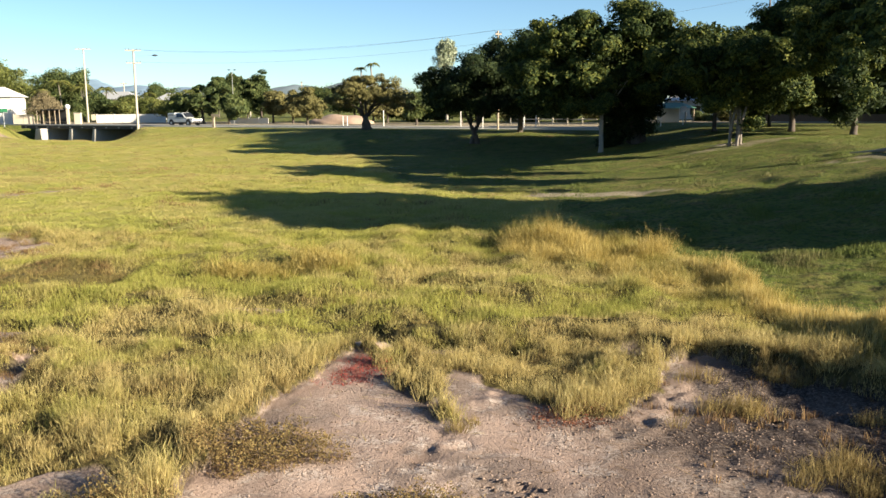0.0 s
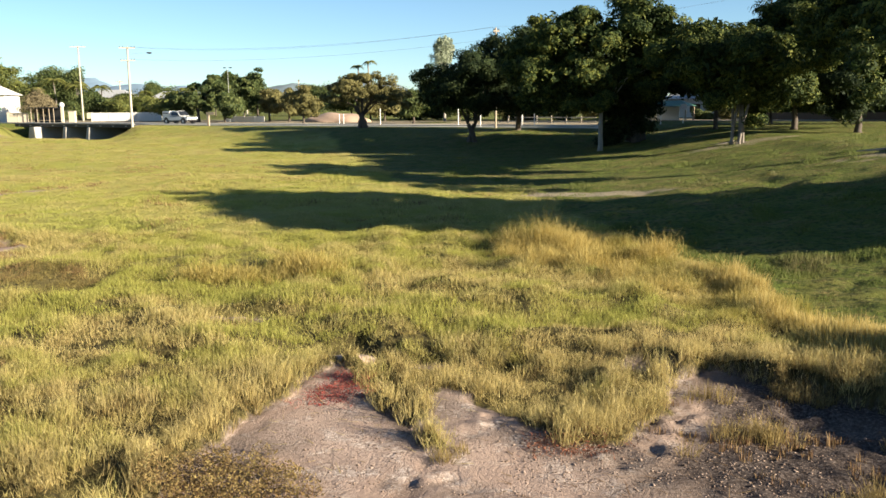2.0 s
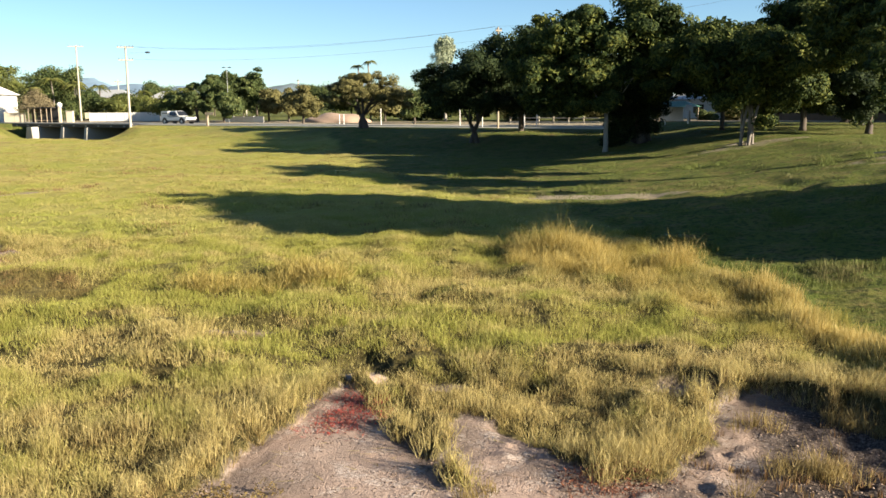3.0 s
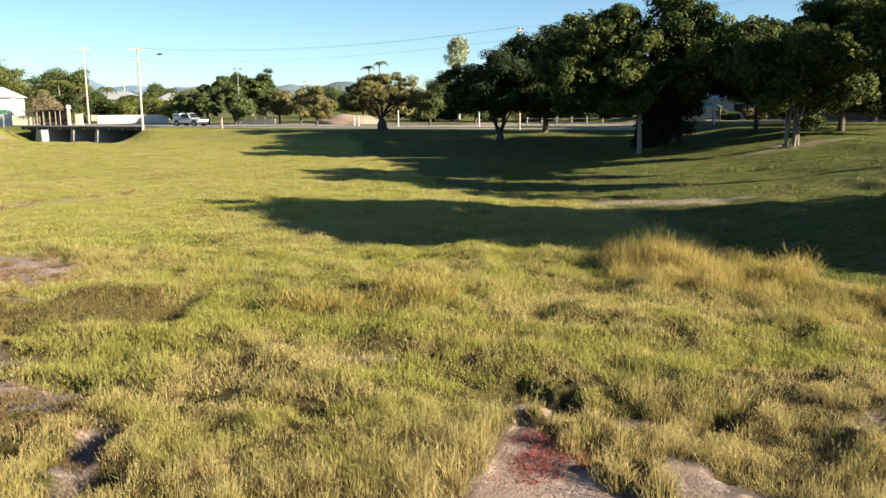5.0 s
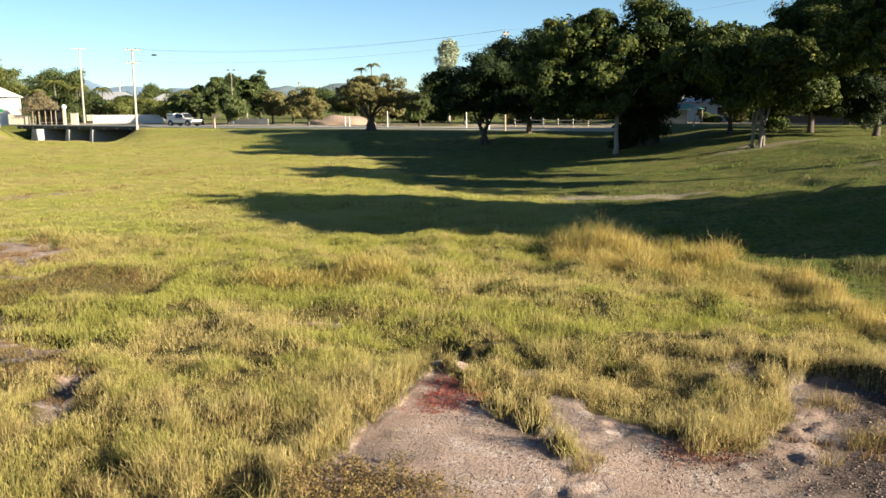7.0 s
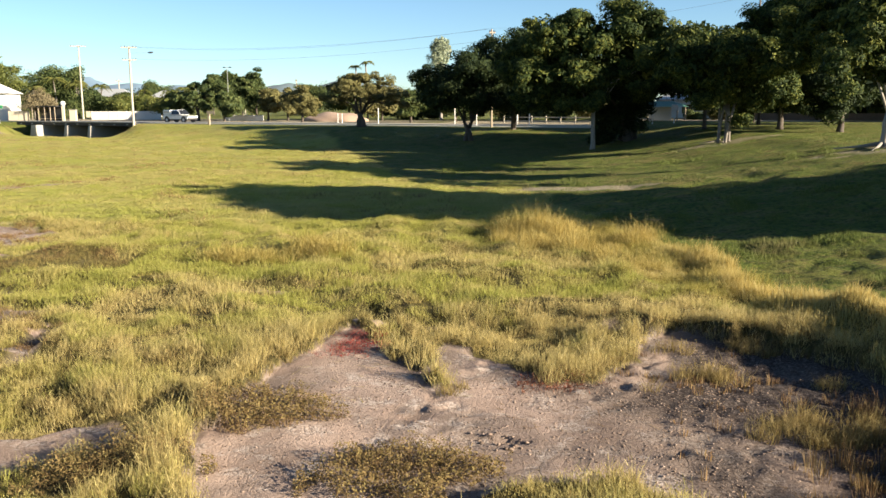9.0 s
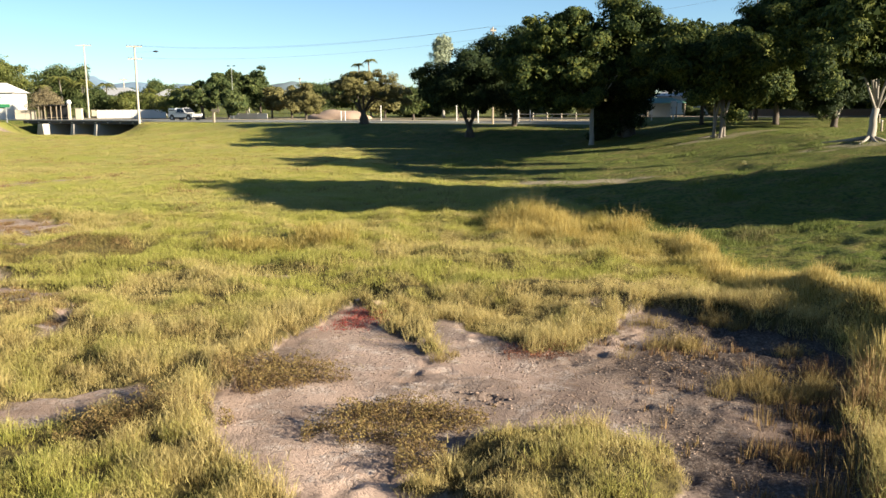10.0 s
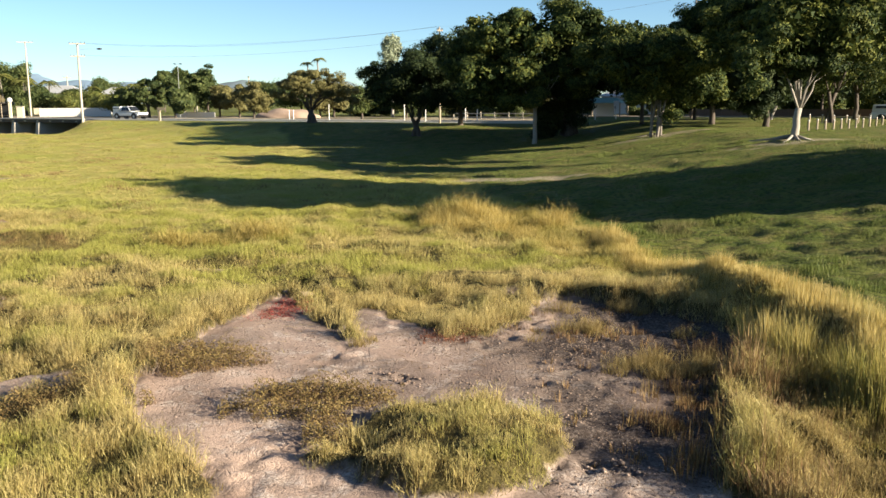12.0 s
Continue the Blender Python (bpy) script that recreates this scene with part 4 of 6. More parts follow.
# ---- trees ----
def crown_mesh(name, lobes, clumps, leaves, leaf, clump_r, seed, droop=0.0):
    """Leaves on clumps, clumps on boughs, boughs over the lobes (x, y, z, rx, ry, rz) of a crown."""
    g = np.random.default_rng(seed)
    unit = lambda q: q / np.linalg.norm(q, axis=-1, keepdims=True)
    vol = np.array([l[3] * l[4] * l[5] for l in lobes]) ** 0.67
    cs, outs = [], []
    for l, k in zip(lobes, np.maximum(5, 2.0 * clumps * vol / vol.sum()).astype(int)):
        mid, rad = np.array(l[:3]), np.array(l[3:])
        nb = max(3, k // 6)
        bd = unit(g.normal(0, 1, (nb, 3)) + (0, 0, 0.25))
        bc = mid + bd * rad * g.uniform(0.45, 0.92, (nb, 1))
        br = 0.33 * float(np.cbrt(rad.prod())) * g.uniform(0.7, 1.3, nb)
        pick = g.integers(0, nb, k)
        d = unit(g.normal(0, 1, (k, 3)) + 0.7 * bd[pick])
        cs.append(bc[pick] + d * br[pick][:, None] * (1, 1, 0.7) * g.uniform(0.3, 1.1, (k, 1)))
        outs.append(unit(d + 0.7 * bd[pick]))
    c, out = np.concatenate(cs), np.concatenate(outs)
    size = clump_r * g.uniform(0.5, 1.25, len(c))
    per = max(6, int(leaves * 2.1) // len(c))
    way = unit(g.normal(0, 1, (len(c), per, 3)) + 0.5 * out[:, None, :])
    off = way * (g.uniform(0.25, 1, (len(c), per, 1)) ** 0.5) * size[:, None, None]
    off[:, :, 2] *= 0.6
    off[:, :, 2] -= droop * np.abs(g.normal(0, 1, (len(c), per)))
    p = (c[:, None, :] + off).reshape(-1, 3)
    n = len(p)
    nrm = unit(way.reshape(-1, 3) * 1.1 + np.repeat(out, per, 0) * 0.5 + g.normal(0, 0.55, (n, 3)) + (0, 0, 0.35))
    t = unit(np.cross(nrm, g.normal(0, 1, (n, 3))))
    b = np.cross(nrm, t)
    s = (0.74 * leaf * g.uniform(0.55, 1.4, n))[:, None]
    v = np.stack([p - t * s, p + b * s * 0.7 + nrm * s * 0.1, p + t * s], 1).reshape(-1, 3)
    core = []
    for l in lobes:                       # the dense inner foliage
        if min(l[3:]) < 1.1:
            continue
        k, q = 2400, min(0.13, max(0.1, 0.08 * min(l[3], l[5])))
        d = unit(g.normal(0, 1, (k, 3))) * (g.random((k, 1)) ** 0.4 * 0.84)
        core.append((np.array(l[:3]) + d * np.array(l[3:]))[:, None, :] + g.normal(0, q, (k, 3, 3)))
    v = np.concatenate([v] + [k.reshape(-1, 3) for k in core])
    return arrays_mesh(name, v, np.arange(len(v)).reshape(-1, 3)), c


def tree(x, y, lobes, label, leaf_mat="fig", bark="bark", trunk=(0.3, 2.5), stems=((0, 0),), clumps=90, leaves=14000, leaf=0.2, clump_r=0.9, seed=1, z=None, limbs=8, droop=0.0, group="", name="tree", roots=False, deep=1.5):
    """A tree at (x, y): lobes are given from its foot; trunk: radius and height of the fork; stems: leaning trunks as offsets of the fork."""
    g = random.Random(seed)
    z = float(height(x, y)) - 0.05 if z is None else z
    t = thing(name, x, y, z, label, "tree", group)
    if group == PARK and deep:
        lobes = [(a * 1.1, b * 1.1, h - 0.5, p * 1.22, q * deep, v * 1.16) for a, b, h, p, q, v in lobes]
    me, cs = crown_mesh("crown", lobes, clumps, leaves, leaf, clump_r, seed, droop)
    put("crown", me, M[leaf_mat], t)
    r, h = trunk
    forks = []
    for k, (ox, oy) in enumerate(stems):
        ring = max(1.2 * r, 0.055 * len(stems))
        bx, by = (ring * math.cos(2.4 * k), ring * math.sin(2.4 * k)) if len(stems) > 1 else (0, 0)
        pts = [(bx + ox * q ** 1.4 + g.uniform(-0.25, 0.25) * r * (q > 0), by + oy * q ** 1.4, h * q) for q in (0, 0.06, 0.2, 0.45, 0.7, 1.0)]
        part("trunk", tube(pts, [r * 1.45, r * 1.15, r * 1.02, r * 0.92, r * 0.88, r * 0.8], 12), M[bark], t, shade=True)
        forks.append(Vector(pts[-1]))
    near = cs[np.hypot(cs[:, 0], cs[:, 1]) < 4.5] if deep == 0 else cs
    picks = [Vector(c) for c in near[:: max(1, len(near) // limbs)]][:limbs]
    for c in picks:
        f = min(forks, key=lambda q: (q - c).length)
        ln = (c - f).length
        jit = lambda k: Vector((g.uniform(-k, k), g.uniform(-k, k), g.uniform(-k, k) * 0.5)) * ln
        m1, m2 = f.lerp(c, 0.3) + Vector((0, 0, 0.16 * ln)) + jit(0.07), f.lerp(c, 0.65) + Vector((0, 0, 0.08 * ln)) + jit(0.1)
        part("limb", tube([f - Vector((0, 0, 0.15)), m1, m2, c], [r * 0.38, r * 0.26, r * 0.15, r * 0.05], 7), M["dark_bark" if bark == "bark" else bark], t, shade=True)
    if roots:
        for k in range(7):
            a = 2 * math.pi * k / 7 + g.uniform(-0.3, 0.3)
            q = g.uniform(0.9, 1.9)
            part("root", tube([(0.5 * r * math.cos(a), 0.5 * r * math.sin(a), 0.25), (q * 0.5 * math.cos(a), q * 0.5 * math.sin(a), 0.09), (q * math.cos(a), q * math.sin(a) * 1.1, -0.02)], [r * 0.5, r * 0.3, r * 0.1], 6), M[bark], t, shade=True)
    return t


PARK = "park trees on the bank"
tree(11.25, 62.8, ((-2.2, 0.8, 8.2, 3.6, 3.2, 2.0), (2.0, 0.8, 8.5, 3.8, 3.2, 1.9), (-4.6, 1.4, 6.2, 2.6, 2.6, 2.0), (4.8, 1.2, 7.0, 2.7, 2.8, 2.0), (-2.0, 1.0, 4.9, 4.0, 2.8, 1.9), (2.4, 1.0, 5.6, 3.8, 2.8, 1.9), (-0.3, 0.4, 3.5, 2.4, 1.6, 0.9), (-4.2, 1.2, 3.8, 2.2, 2.0, 1.2)), "broad dark green fig with a pale slim trunk on the lawn",
     bark="pale_bark", trunk=(0.17, 2.8), clumps=340, leaves=54000, leaf=0.2, clump_r=0.75, seed=11, limbs=8, group=PARK, deep=0)
tree(14.8, 67.5, ((0, 0, 4.8, 4.2, 4.0, 2.6), (2.2, 0, 6.6, 3.0, 3.4, 2.2), (-1.0, 0, 1.6, 2.2, 1.8, 1.6), (-4, 0, 4.0, 2.8, 3.2, 1.9)), "dense dark fig with foliage hanging to the ground", leaf_mat="shaded_leaf", bark="dark_bark", trunk=(0.35, 2.2), stems=((0, 0), (0.5, 0.3), (-0.5, 0.2)),
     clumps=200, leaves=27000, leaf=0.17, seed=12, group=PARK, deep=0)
tree(6.8, 80.5, ((0, 0, 5.2, 4.0, 3.6, 3.0), (2.0, 0, 7.8, 3.0, 3.0, 2.3), (-1.2, 0, 6.8, 2.8, 2.6, 2.2), (5, 0, 6.0, 3.0, 3.0, 3.0), (1.0, 0, 3.6, 4.4, 3.0, 1.4), (0.2, -4.2, 7.6, 2.8, 2.0, 2.2), (1.6, 3.2, 7.8, 2.8, 2.2, 2.2)), "dark green fig in the row beside the road", leaf_mat="shaded_leaf", bark="dark_bark", trunk=(0.25, 2.6), clumps=160, leaves=24300, leaf=0.17, seed=13, group=PARK, z=1.2)
tree(2.35, 75.2, ((0, 0, 5.2, 4.0, 3.6, 2.0), (0.6, 0, 6.3, 2.6, 2.6, 1.5), (-2.2, 0, 4.6, 2.2, 2.4, 1.4)), "low dark green spreading tree with a forked trunk", leaf_mat="shaded_leaf", bark="dark_bark", trunk=(0.22, 1.6), stems=((-0.5, 0), (0.45, 0)),
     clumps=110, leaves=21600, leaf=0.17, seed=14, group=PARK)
tree(17.25, 51.5, ((0.2, 0.4, 4.7, 3.2, 3.4, 2.0), (2.0, 0, 4.2, 2.6, 2.6, 1.9), (-1.4, 0, 4.6, 2.4, 2.4, 1.7), (0.9, 0, 2.0, 1.0, 0.9, 0.9), (0.3, -2.4, 4.9, 2.3, 1.9, 1.6), (-1.2, 3.2, 5.8, 3.0, 2.4, 2.0), (1.0, 4.5, 3.6, 2.8, 2.4, 1.7), (1.3, -0.4, 2.7, 1.5, 1.2, 1.0), (-1.4, 0.2, 3.2, 1.6, 1.4, 0.9)), "multi-stemmed fig with exposed roots on bare soil", bark="bark", trunk=(0.085, 2.4),
     stems=((-0.3, 0), (0.1, 0.2), (0.45, 0), (0, -0.2), (0.3, 0.1), (-0.1, 0.1)), clumps=230, leaves=35100, leaf=0.16, clump_r=0.7, seed=15, limbs=10, group=PARK, roots=True, deep=0)
tree(20.5, 66, ((0, 0, 5.0, 4.4, 3.6, 2.4), (-2.9, 0, 5.6, 3.4, 3.0, 1.9), (2.8, 0, 5.2, 3.0, 2.8, 2.2), (0, 0, 3.4, 4.4, 3.0, 1.6)), "dark green fig behind the multi-stemmed tree", bark="dark_bark", trunk=(0.16, 2.6), clumps=170, leaves=27000, leaf=0.17, seed=16, group=PARK, deep=0)
tree(24.4, 61.0, ((0, 0, 6.6, 1.8, 2.0, 3.0), (0.3, 0, 9.4, 1.4, 1.5, 2.0), (-1.2, 0.5, 7.4, 1.3, 1.5, 1.7), (0, 0.3, 3.6, 2.0, 1.8, 1.9)), "tall sunlit fig above the row", bark="dark_bark", trunk=(0.2, 4.0), clumps=150, leaves=24300, leaf=0.2, seed=17, group=PARK, deep=1.2)
tree(26.0, 55.0, ((0.2, 0, 7.3, 3.0, 3.0, 2.4), (-0.8, 0.6, 5.8, 3.4, 3.0, 2.7), (1.4, 0, 5.2, 3.0, 3.0, 2.5), (0, 0.4, 2.9, 3.0, 2.8, 1.9)), "tall dense dark fig at the end of the row", "shaded_leaf", "dark_bark", trunk=(0.2, 2.4), clumps=200, leaves=26000, leaf=0.17, clump_r=0.8, seed=29, group=PARK, deep=0)
tree(37.0, 82, ((0, 0, 7.6, 2.6, 3.0, 4.2), (1.8, 0, 10.4, 2.4, 2.6, 2.4), (3.5, 0, 6.5, 3.2, 3.0, 3.5)), "tall dark green tree above the row", bark="dark_bark", trunk=(0.35, 4.0), clumps=160, leaves=25650, leaf=0.17, seed=18, group=PARK)
tree(34.0, 72.6, ((0.4, 0, 2.4, 0.8, 0.9, 0.8), (1.8, 0, 4.2, 1.3, 1.2, 1.2)), "young tree with a pale leaning trunk", "fresh", "pale_bark", (0.2, 1.9), ((0.9, 0),),
     30, 4000, 0.16, 0.6, 19, group=PARK)
tree(18.76, 35.4, ((-0.3, 0.4, 5.2, 2.3, 2.2, 1.5), (0.9, 1.8, 7.3, 2.5, 2.1, 2.0), (2.2, 4.7, 8.3, 2.7, 2.8, 2.0), (1.9, 5.0, 4.6, 2.2, 1.6, 1.5), (1.6, 7.4, 5.9, 2.6, 2.4, 1.9), (1.4, 10.2, 5.4, 2.4, 2.2, 1.8), (-0.5, -0.9, 5.3, 1.9, 1.5, 1.3), (1.7, -0.6, 5.9, 2.0, 2.0, 1.4), (0.5, -0.6, 3.9, 1.3, 1.2, 0.9), (-1.3, 0.2, 4.0, 1.3, 1.2, 0.9), (0.9, 0.3, 3.4, 1.1, 1.0, 0.7), (-1.2, -0.4, 3.1, 1.1, 0.9, 0.7), (1.5, -0.5, 3.2, 1.2, 1.0, 0.7), (0.2, -1.0, 3.5, 1.1, 0.8, 0.6), (-0.9, -0.2, 3.8, 1.1, 0.9, 0.8), (0.8, 0.2, 3.5, 1.15, 1.1, 0.8), (2.0, -0.6, 4.2, 1.4, 1.2, 1.0), (0.0, 0.8, 4.4, 1.6, 1.2, 1.1), (-0.6, -0.6, 4.7, 1.9, 1.6, 1.1), (1.3, -0.8, 4.6, 1.8, 1.5, 1.1), (-3.1, -2.8, 3.5, 0.85, 0.85, 1.05), (-3.3, -2.9, 2.4, 0.6, 0.6, 0.8), (-2.9, -2.6, 4.6, 1.0, 1.0, 0.8), (-1.9, -2.3, 3.8, 0.7, 0.6, 0.7)), "fig with a stout pale forked trunk and spreading roots", "fig", "pale_bark", (0.18, 1.5), ((0.15, 0),),
     380, 52000, 0.13, 0.5, 20, limbs=8, group=PARK, roots=True, deep=0)
tree(27.3, 73, ((0, 0, 4.6, 3.6, 2.6, 2.8), (-2.2, 0, 3.6, 2.6, 2.2, 2.0), (2.0, 0, 6.8, 2.8, 2.4, 2.6)), "dark green tree in the row beside the road", "fig", "dark_bark", (0.14, 2.2), clumps=140, leaves=20250, leaf=0.17, seed=26, group=PARK)
tree(33, 60, ((0, 0, 6.2, 5.4, 4.4, 3.8), (2.0, 0, 8.8, 4.6, 4.2, 3.2), (-3.6, 0, 8.2, 3.0, 3.0, 2.8), (-3.0, 1, 4.4, 3.0, 3.0, 1.8)), "dark green fig beside the car park", "fig", "dark_bark", (0.16, 2.4), ((-0.4, 0), (0.6, 0)), 230, 34000, 0.17, 0.8, 21, group=PARK, deep=0)
tree(41, 71, ((0, 0, 7.0, 5.4, 4.4, 4.4), (2.0, 0, 10, 4.6, 4.2, 3.2), (-4, 0, 6.0, 4.0, 3.4, 3.0)), "dark green fig beside the car park", "fig", "dark_bark", (0.2, 2.4), clumps=170, leaves=24300, leaf=0.17, seed=22, group=PARK)
# trees on the bank whose shade falls across the flat
tree(26.6, 20.4, ((0.2, 0.4, 9.6, 3.0, 2.6, 3.1), (0.6, 1.0, 6.0, 3.0, 2.2, 3.2), (-0.7, -1.4, 6.4, 3.0, 2.9, 3.7), (-0.6, -1.3, 8.8, 2.8, 2.4, 2.4), (0, 0, 3.2, 3.0, 3.0, 2.2), (-1.1, -2.4, 9.0, 2.5, 2.2, 2.5), (-1.3, -2.7, 4.2, 2.6, 1.8, 2.9)), "tall dense fig on the mown bank", "fig", "bark", (0.4, 2.4), clumps=230, leaves=18000, leaf=0.3, clump_r=0.7, seed=23, group=PARK, deep=0)
tree(24.9, 16.7, ((0.1, 0.1, 8.2, 2.5, 2.0, 2.6), (0.1, 0.3, 5.2, 2.4, 2.1, 2.6), (0.2, 0.3, 3.0, 2.2, 1.9, 2.2), (0.6, 1.2, 3.8, 2.2, 1.5, 2.6), (-0.5, -1.3, 8.2, 2.2, 1.3, 2.2)), "narrow fig on the mown bank", "fig", "bark", (0.25, 2.0), clumps=120, leaves=10000, leaf=0.26, clump_r=0.5, seed=25, group=PARK, deep=0)
tree(24.1, 15.2, ((0, 0, 6.3, 1.8, 0.9, 2.2), (0, 0, 3.3, 1.9, 1.3, 1.9)), "small slender fig on the mown bank", "fig", "bark", (0.2, 1.6), clumps=80, leaves=7000, leaf=0.24, clump_r=0.4, seed=24, group=PARK, deep=0)

ROADSIDE = "trees along the road"
tree(-8.7, 92, ((0, 0, 4.5, 3.8, 3.4, 0.9), (2.8, 0, 3.5, 2.3, 2.4, 0.9), (-2.8, 0, 3.6, 2.3, 2.2, 0.9), (0.4, 0, 3.4, 3.4, 3.0, 0.9), (3.9, 0, 2.5, 1.3, 1.6, 0.7), (-0.6, 0, 5.0, 2.2, 2.2, 0.7)), "olive-brown umbrella-shaped tree with a dark bent trunk", "olive", "dark_bark", (0.3, 1.5), ((-0.5, 0), (0.2, 0)),
     170, 15000, 0.16, 0.5, 30, limbs=12, group=ROADSIDE)
tree(0, 127, ((0, 0, 10.0, 1.7, 1.7, 2.6), (-1.4, 0, 8.0, 1.0, 1.2, 1.6)), "thin grey-green gum above the other trees", "grey", "pale_bark", (0.2, 6), clumps=34, leaves=1700, leaf=0.17, clump_r=0.5, seed=31, droop=0.4, group=ROADSIDE)
far = [  # x, y, half-width, top, leaf kind, what it is
    (-43, 138, 4.0, 5.2, "sunlit", "rounded green street tree"), (-35, 141, 2.6, 8.6, "green", "tall green street tree"),
    (-30.4, 141, 2.3, 9.0, "green", "tall narrow green street tree"), (-33, 130, 2.6, 4.6, "green", "green street tree"), (-27.5, 136, 2.6, 5.4, "olive", "dull olive tree"), (-23.5, 131, 2.6, 5.2, "olive", "dull olive tree"),
    (-19.2, 118, 2.1, 5.0, "olive", "olive tree with pale stems"), (-15, 140, 4, 6.0, "green", "dark green tree"), (-9, 130, 4, 5.6, "olive", "olive tree"), (-4, 112, 1.7, 4.6, "green", "dark tree beside the field"),
    (-2, 140, 5, 6.6, "green", "dark green tree"), (2, 118, 2.2, 4.6, "green", "dark tree with a leaning trunk"), (9, 128, 5, 6.5, "green", "dark green tree"), (18, 125, 5, 7, "green", "dark green tree"),
    (24, 112, 4, 6, "green", "dark green garden tree"), (34, 106, 4.5, 7, "green", "dark green garden tree"), (42, 102, 5, 8, "green", "dark green garden tree"), (50, 95, 5, 9, "green", "dark green garden tree"), (58, 85, 6, 10, "green", "dark green garden tree"),
    (-66.6, 141, 3.3, 5.4, "twig", "bare grey-brown bush"), (-87, 166, 6, 11.5, "sunlit", "sunlit olive tree"), (-78, 170, 6.0, 10.5, "green", "tall green garden tree"), (-74, 171, 5, 10.4, "green", "green garden tree"), (-62, 170, 4.0, 5.2, "green", "green garden tree"), (-66, 163, 4.0, 5.6, "green", "dark green garden tree"),
    (-60, 160, 4.0, 4.4, "sunlit", "olive garden shrub tree"), (-54, 160, 4, 4.6, "sunlit", "olive garden shrub tree"), (-50, 156, 3, 4.0, "olive", "olive garden shrub tree"), (-92, 160, 5, 9, "green", "green garden tree"),
    (-57, 215, 5, 8, "green", "far green tree"), (-76, 225, 6, 9, "green", "far green tree"), (-100, 200, 7, 9, "green", "far green tree"), (-44, 190, 5, 6, "green", "far green tree"), (-30, 200, 6, 7.5, "green", "far green tree"), (-5, 205, 7, 8, "green", "far green tree"), (-18, 190, 5, 7, "olive", "far olive tree"), (66, 100, 6, 10, "green", "dark green garden tree"), (49, 80, 4, 6.5, "green", "dark green garden tree"), (55, 76, 4, 6, "green", "dark green garden tree")]
for k, (fx, fy, hw, top, kind, what) in enumerate(far):
    g = random.Random(100 + k)
    lobes = [(g.uniform(-0.4, 0.4) * hw, g.uniform(-0.3, 0.3) * hw, top * q, hw * w, hw * w, top * hh) for q, w, hh in ((0.50, 0.95, 0.26), (0.66, 0.72, 0.26), (0.78, 0.45, 0.20), (0.42, 0.8, 0.2))]
    tree(fx, fy, lobes, what + " across the road", kind, "dark_bark", (0.16, top * 0.4), clumps=70, leaves=3400 if kind != "twig" else 2600, leaf=0.33 if kind != "twig" else 0.13, clump_r=0.30 * hw, seed=200 + k, limbs=5, group=ROADSIDE)

# garden shrubs that close the far side of the road
for k in range(26):
    g = random.Random(500 + k)
    u = -62 + 5.2 * k + g.uniform(-1.5, 1.5)
    hx, hy = road_at(u, g.uniform(25, 34))
    hw = g.uniform(2.4, 3.6)
    top = g.uniform(3.0, 5.0)
    tree(hx, hy, [(g.uniform(-0.3, 0.3) * hw, 0, top * 0.45, hw, hw * 0.7, top * 0.5), (g.uniform(-0.5, 0.5) * hw, 0, top * 0.7, hw * 0.6, hw * 0.6, top * 0.3)], "dark green garden shrub across the road", g.choice(("green", "fig", "fig", "olive")), "dark_bark",
         (0.08, top * 0.3), clumps=34, leaves=1300, leaf=0.42, clump_r=0.8, seed=520 + k, limbs=3, group="garden shrubs", name="shrub", z=1.4)

# clipped hedges in front of the white house
for k, (u, kind, what) in enumerate(((13.7, "green", "clipped dark green hedge"), (11.2, "olive", "clipped olive-brown hedge"))):
    hx, hy = road_at(u, 13)
    tree(hx, hy, [(q, 0.25 * q, 0.85, 0.85, 0.8, 0.95) for q in (-0.8, 0.0, 0.8)], what + " beside the footpath", kind, "dark_bark", (0.05, 0.5), clumps=60, leaves=3600, leaf=0.16, clump_r=0.35, seed=560 + k, limbs=3, group="clipped hedges", name="hedge", z=1.42)

tree(-38.2, 134, [(-1.6 + 1.1 * k, 0.6 * (k % 2), 2.3 + 0.95 * k, 5.0 - 0.6 * k, 4.0 - 0.4 * k, 0.75) for k in range(5)], "layered dark green street tree across the road", "green", "dark_bark", (0.2, 2.4), ((-0.3, 0), (0.5, 0)),
     150, 9000, 0.3, 0.6, 77, z=1.45, limbs=8, group=ROADSIDE)


def palm(x, y, top, spread, label, seed, z=1.45):
    """A palm: a slim ringed trunk and arching fronds of leaflets."""
    g = random.Random(seed)
    t = thing("palm_tree", x, y, z, label, "palm", "palms")
    h = top - z
    part("trunk", tube([(0, 0, -0.2), (g.uniform(-0.2, 0.2), 0, h * 0.5), (g.uniform(-0.3, 0.3), 0, h)], [0.17, 0.13, 0.11], 9), M["bark"], t, shade=True)
    for k in range(15):
        a, rise = 2.4 * k + g.uniform(-0.3, 0.3), g.uniform(0.1, 0.9)
        pts = []
        for q in (0.0, 0.2, 0.4, 0.6, 0.8, 1.0):
            pts.append(Vector((math.cos(a) * spread * q, math.sin(a) * spread * q, h + spread * (rise * q - (0.55 + 0.5 * rise) * q * q * 1.2))))
        vs, fs = [], []
        for i in range(26):
            q = (i + 1) / 27 * 5
            p = pts[int(q)].lerp(pts[min(5, int(q) + 1)], q - int(q))
            side = Vector((-math.sin(a), math.cos(a), 0))
            ln = spread * 0.26 * math.sin(math.pi * (0.15 + 0.8 * i / 26))
            for sgn in (-1, 1):
                n0 = len(vs)
                vs += [p + Vector((0, 0, 0.03)), p + Vector((math.cos(a), math.sin(a), 0)) * 0.13, p + side * sgn * ln + Vector((math.cos(a) * 0.2, math.sin(a) * 0.2, -0.5 * ln))]
                fs.append((n0, n0 + 1, n0 + 2))
        put("frond", arrays_mesh("frond", vs, fs), M["palm"], t)


